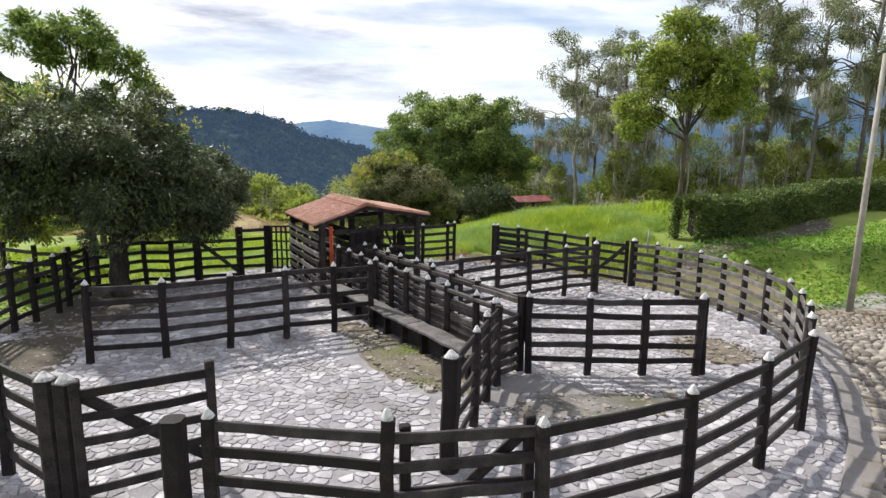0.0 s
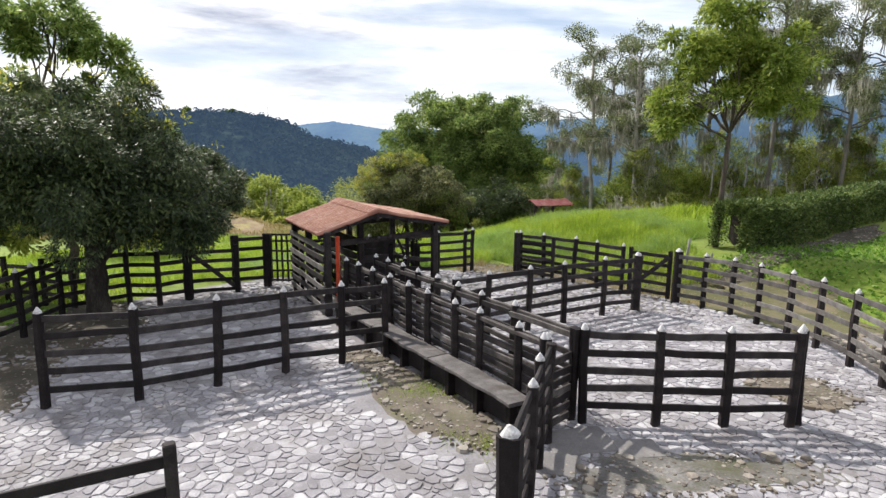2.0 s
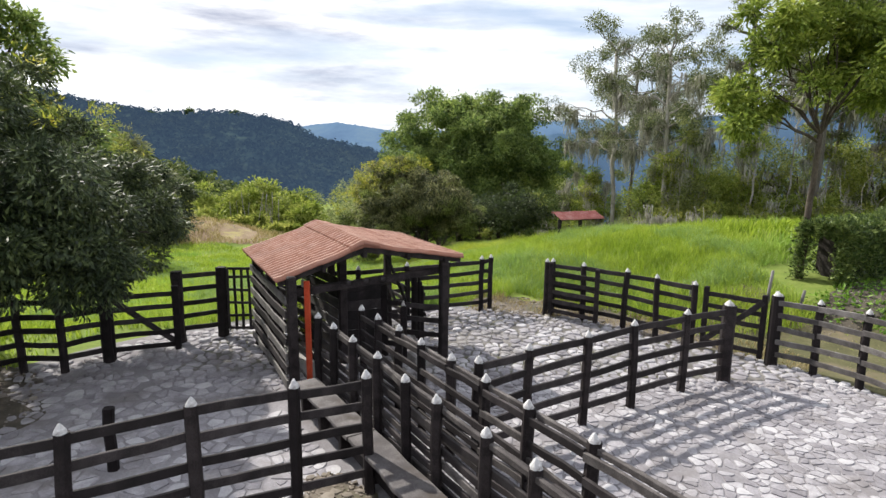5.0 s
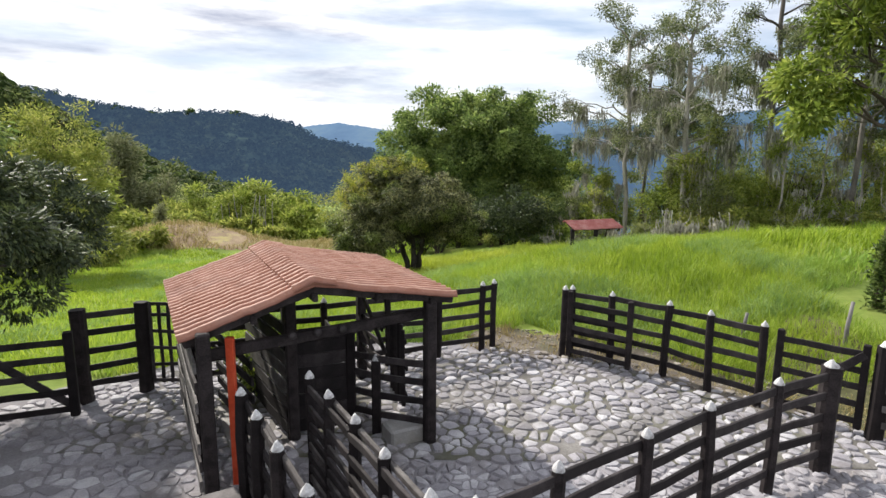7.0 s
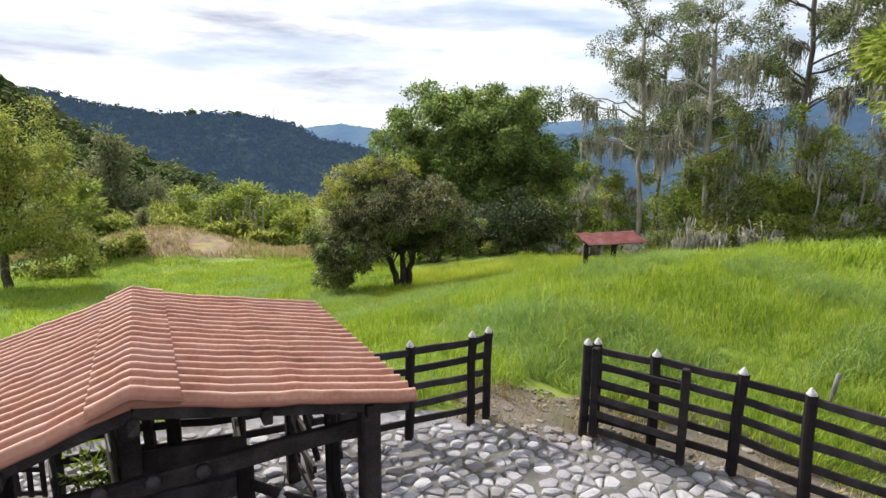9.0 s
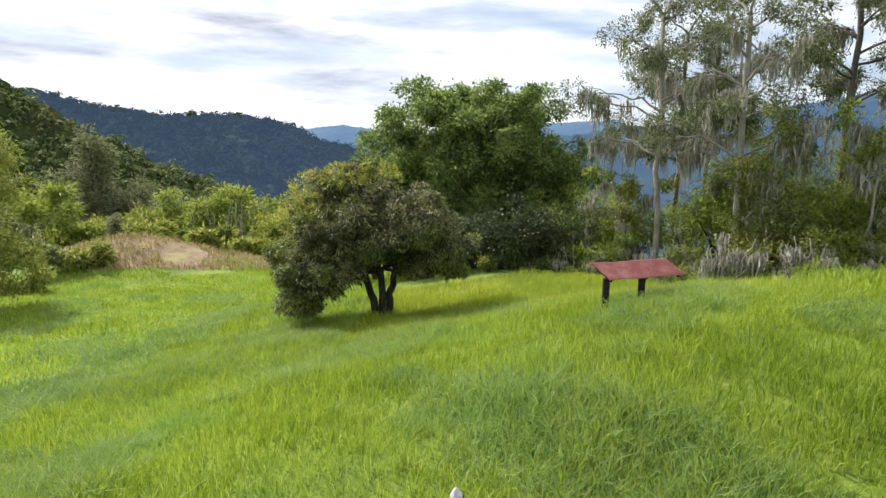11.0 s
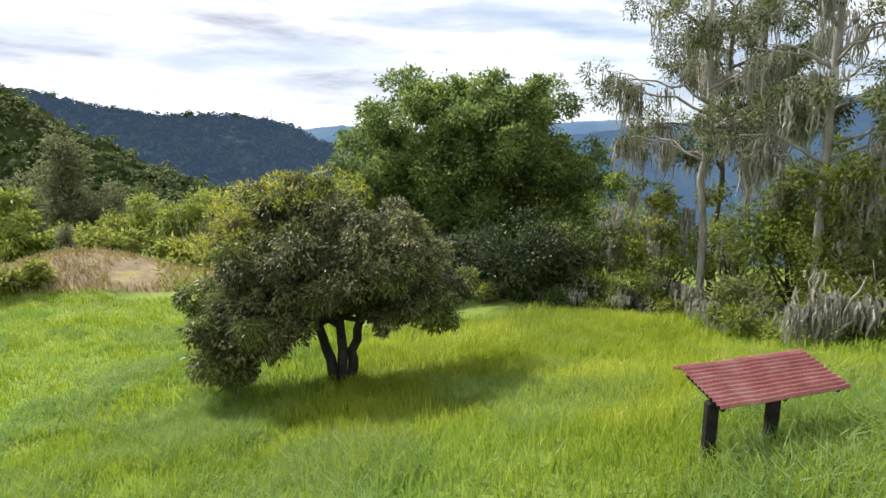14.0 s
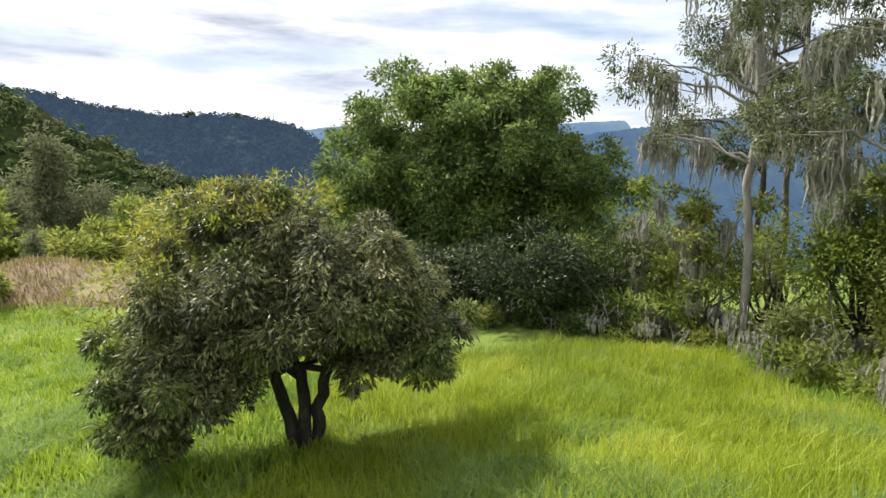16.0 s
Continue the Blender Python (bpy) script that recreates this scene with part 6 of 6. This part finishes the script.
# kerb of flat worn slabs outside the curved fence
KERB = np.array([(4.0, 5.35), (5.0, 6.3), (5.99, 7.7), (6.94, 9.45), (7.75, 11.0), (8.4, 12.4), (8.78, 13.5), (8.95, 14.6)])
kseg = np.concatenate([[0], np.cumsum(np.hypot(*np.diff(KERB, axis=0).T))])
q = 0.0
while q < kseg[-1] - 1.0:
    ln = sr.uniform(0.75, 1.25)
    a, b = (np.array([np.interp(w, kseg, KERB[:, 0]), np.interp(w, kseg, KERB[:, 1])]) for w in (q, q + ln))
    x, y = (a + b) / 2
    part("kerb_slab", box_mesh("kerb_slab", ln - 0.02, 0.38 + sr.uniform(-0.04, 0.04), 0.10, M_SLAB, 0.02), path, (x, y, gz(x, y) - 0.055), turn=(0, 0, math.atan2(b[1] - a[1], b[0] - a[0]) + sr.normal(0, 0.015)))
    q += ln
# dull verge between the east fence and the lawn
ang = np.linspace(0.20, 0.86, 40)
rr, aa = np.meshgrid(np.linspace(0.18, 3.5, 18), ang, indexing="ij")
edge = rr * (1 + 0.18 * np.sin(aa * 17) * (rr > 2.6))
cx, cy, ax, ay = YARD
X, Y = cx + (ax + edge) * np.cos(aa), cy + (ay + edge) * np.sin(aa)
pv = np.stack([X, Y, land(X, Y) + 0.012 - 0.05 * (rr > 3.4)], -1).reshape(-1, 3)
n, k = rr.shape
i, j = np.meshgrid(np.arange(n - 1), np.arange(k - 1), indexing="ij")
tagged(new("ground_verge", mesh_of("ground_verge", pv, np.stack([i * k + j, (i + 1) * k + j, (i + 1) * k + j + 1, i * k + j + 1], -1).reshape(-1, 4), M_VERGE, True)), "dull brownish-green verge outside the corral fence", "ground", kind="structure")
verge = lambda x, y: (yard_d(x, y) > 0.1) & (yard_d(x, y) < 3.7) & (np.sin(x * 3.1 + y) * np.sin(y * 2.7) > -0.5)
p = scatter(4.0, 11.0, 13.0, 22.0, 36, 121, verge)
blades("verge_grass", "short thin grass on the verge", p, 0.09, 0.009, M_GRASS, 122, 0.6)
p = scatter(4.0, 11.0, 13.0, 22.0, 110, 123, verge)
blades("verge_grass", "short dry grass on the verge", p, 0.08, 0.009, M_DRYGRASS, 124, 0.7)
# worn concrete slabs at the mouth of the race
for k, (x, y, w, d, t) in enumerate([(1.4, 9.55, 0.95, 0.7, 0.25), (0.85, 8.95, 0.8, 0.55, -0.3), (2.15, 9.35, 0.6, 0.5, 0.1)]):
    part("concrete_slab", box_mesh("concrete_slab", w, d, 0.07, M_SLAB, 0.015), yard_floor, (x, y, gz(x, y) - 0.04), turn=(0, 0, t))
for u, w in ((0.9, 1.0), (2.1, 1.25)):
    x, y, _ = shed_pt(u, -0.72, 0)
    part("concrete_slab", box_mesh("concrete_slab", w, 0.5, 0.08, M_CONCRETE, 0.015), yard_floor, (x, y, gz(x, y) - 0.02), turn=(0, 0, math.atan2(SU[1], SU[0])))
# earth patch beside the walkway, and the litter heap by the east fence
def earth(label, at, half, turn, seed, soil=None):
    r = np.random.default_rng(seed)
    k, m = 36, 9
    a = np.arange(k) * 2 * np.pi / k
    edge = 1 + 0.16 * np.sin(3 * a + seed) + 0.1 * np.sin(7 * a) + r.normal(0, 0.03, k)
    rr = np.linspace(0.03, 1, m)[:, None]
    lx, ly = half[0] * rr * edge * np.cos(a), half[1] * rr * edge * np.sin(a)
    x, y = at[0] + lx * math.cos(turn) - ly * math.sin(turn), at[1] + lx * math.sin(turn) + ly * math.cos(turn)
    z = land(x, y) + 0.034 * (1 - rr ** 3) * np.ones_like(x) + r.normal(0, 0.004, x.shape) - 0.008
    i, j = np.meshgrid(np.arange(m - 1), np.arange(k), indexing="ij")
    q = np.stack([i * k + j, (i + 1) * k + j, (i + 1) * k + (j + 1) % k, i * k + (j + 1) % k], -1).reshape(-1, 4)
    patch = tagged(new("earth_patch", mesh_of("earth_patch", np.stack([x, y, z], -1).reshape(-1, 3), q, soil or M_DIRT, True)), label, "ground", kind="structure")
    bits = []
    for _ in range(340):
        t, u = r.uniform(0, 2 * np.pi), r.random() ** 0.5
        px = at[0] + half[0] * u * math.cos(t) * math.cos(turn) - half[1] * u * math.sin(t) * math.sin(turn)
        py = at[1] + half[0] * u * math.cos(t) * math.sin(turn) + half[1] * u * math.sin(t) * math.cos(turn)
        rad = r.uniform(0.01, 0.035) if r.random() < 0.93 else r.uniform(0.05, 0.1)
        g = np.arange(6) * np.pi / 3
        P = np.column_stack([np.cos(g), np.sin(g)]) * rad * r.uniform(0.7, 1.3, (6, 1))
        v, f = stone_geo(P, r, rad * 0.3, rad * 0.1)
        bits.append((v + (px, py, gz(px, py) + 0.02), f))
    v, f = joined(bits)
    tagged(part("pebbles", mesh_of("pebbles", v, f, M_PATHSTONE), patch), kind="stuff")


TURN_R = math.atan2(RD[1], RD[0])
earth("bare trodden earth with pebbles beside the walkway", (-0.72, 10.75), (1.9, 0.62), TURN_R, 3)
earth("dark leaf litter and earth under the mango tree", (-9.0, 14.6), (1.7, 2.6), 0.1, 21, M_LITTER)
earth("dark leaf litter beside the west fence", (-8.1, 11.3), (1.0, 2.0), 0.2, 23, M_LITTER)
earth("dark bare earth at the hedge's foot", (10.2, 20.9), (2.6, 0.85), 0.5, 17, M_LITTER)
earth("dark bare earth along the clipped hedge", (14.6, 24.1), (3.6, 0.8), 0.66, 19, M_LITTER)
earth("thin grey-brown soil over stones by the race mouth", (2.6, 8.75), (1.9, 0.55), 0.1, 15, M_SOIL)
earth("sandy brown earth beside the walkway", (-1.95, 12.75), (0.75, 0.4), TURN_R, 13)
earth("bare trodden earth with litter on the yard", (5.6, 11.6), (0.8, 0.9), 0.3, 5)
earth("bare trodden earth along the meadow fence", (4.1, 20.7), (3.1, 0.85), -0.83, 9)
earth("dry straw-coloured field in the valley", (-13.5, 84.0), (8.5, 8.0), 0.2, 25, M_STRAW)
earth("bare reddish earth of the bank past the meadow", (-25.0, 63.9), (7.0, 3.4), 0.1, 11, M_REDEARTH)
earth("bare trodden earth along the back gate", (1.2, 22.15), (1.4, 0.85), -0.35, 7)
r = np.random.default_rng(97)
p = scatter(-2.0, 0.9, 8.6, 12.6, 500, 98, lambda x, y: (RN[0] * x + RN[1] * y > 4.5) & (RN[0] * x + RN[1] * y < 5.5) & (y > 8.8) & (np.sin(x * 4) * np.sin(y * 3.1) > 0.05))
p = np.concatenate([p, r.normal((-0.15, 10.1), (0.2, 0.28), (3200, 2)), r.normal((-0.85, 11.3), (0.25, 0.3), (1300, 2)), r.normal((-0.4, 10.7), (0.3, 0.5), (1200, 2)), r.normal((0.25, 9.6), (0.16, 0.2), (1400, 2))])
blades("weeds", "thin grass on the bare earth patch", p, 0.085, 0.007, M_GRASS, 99)
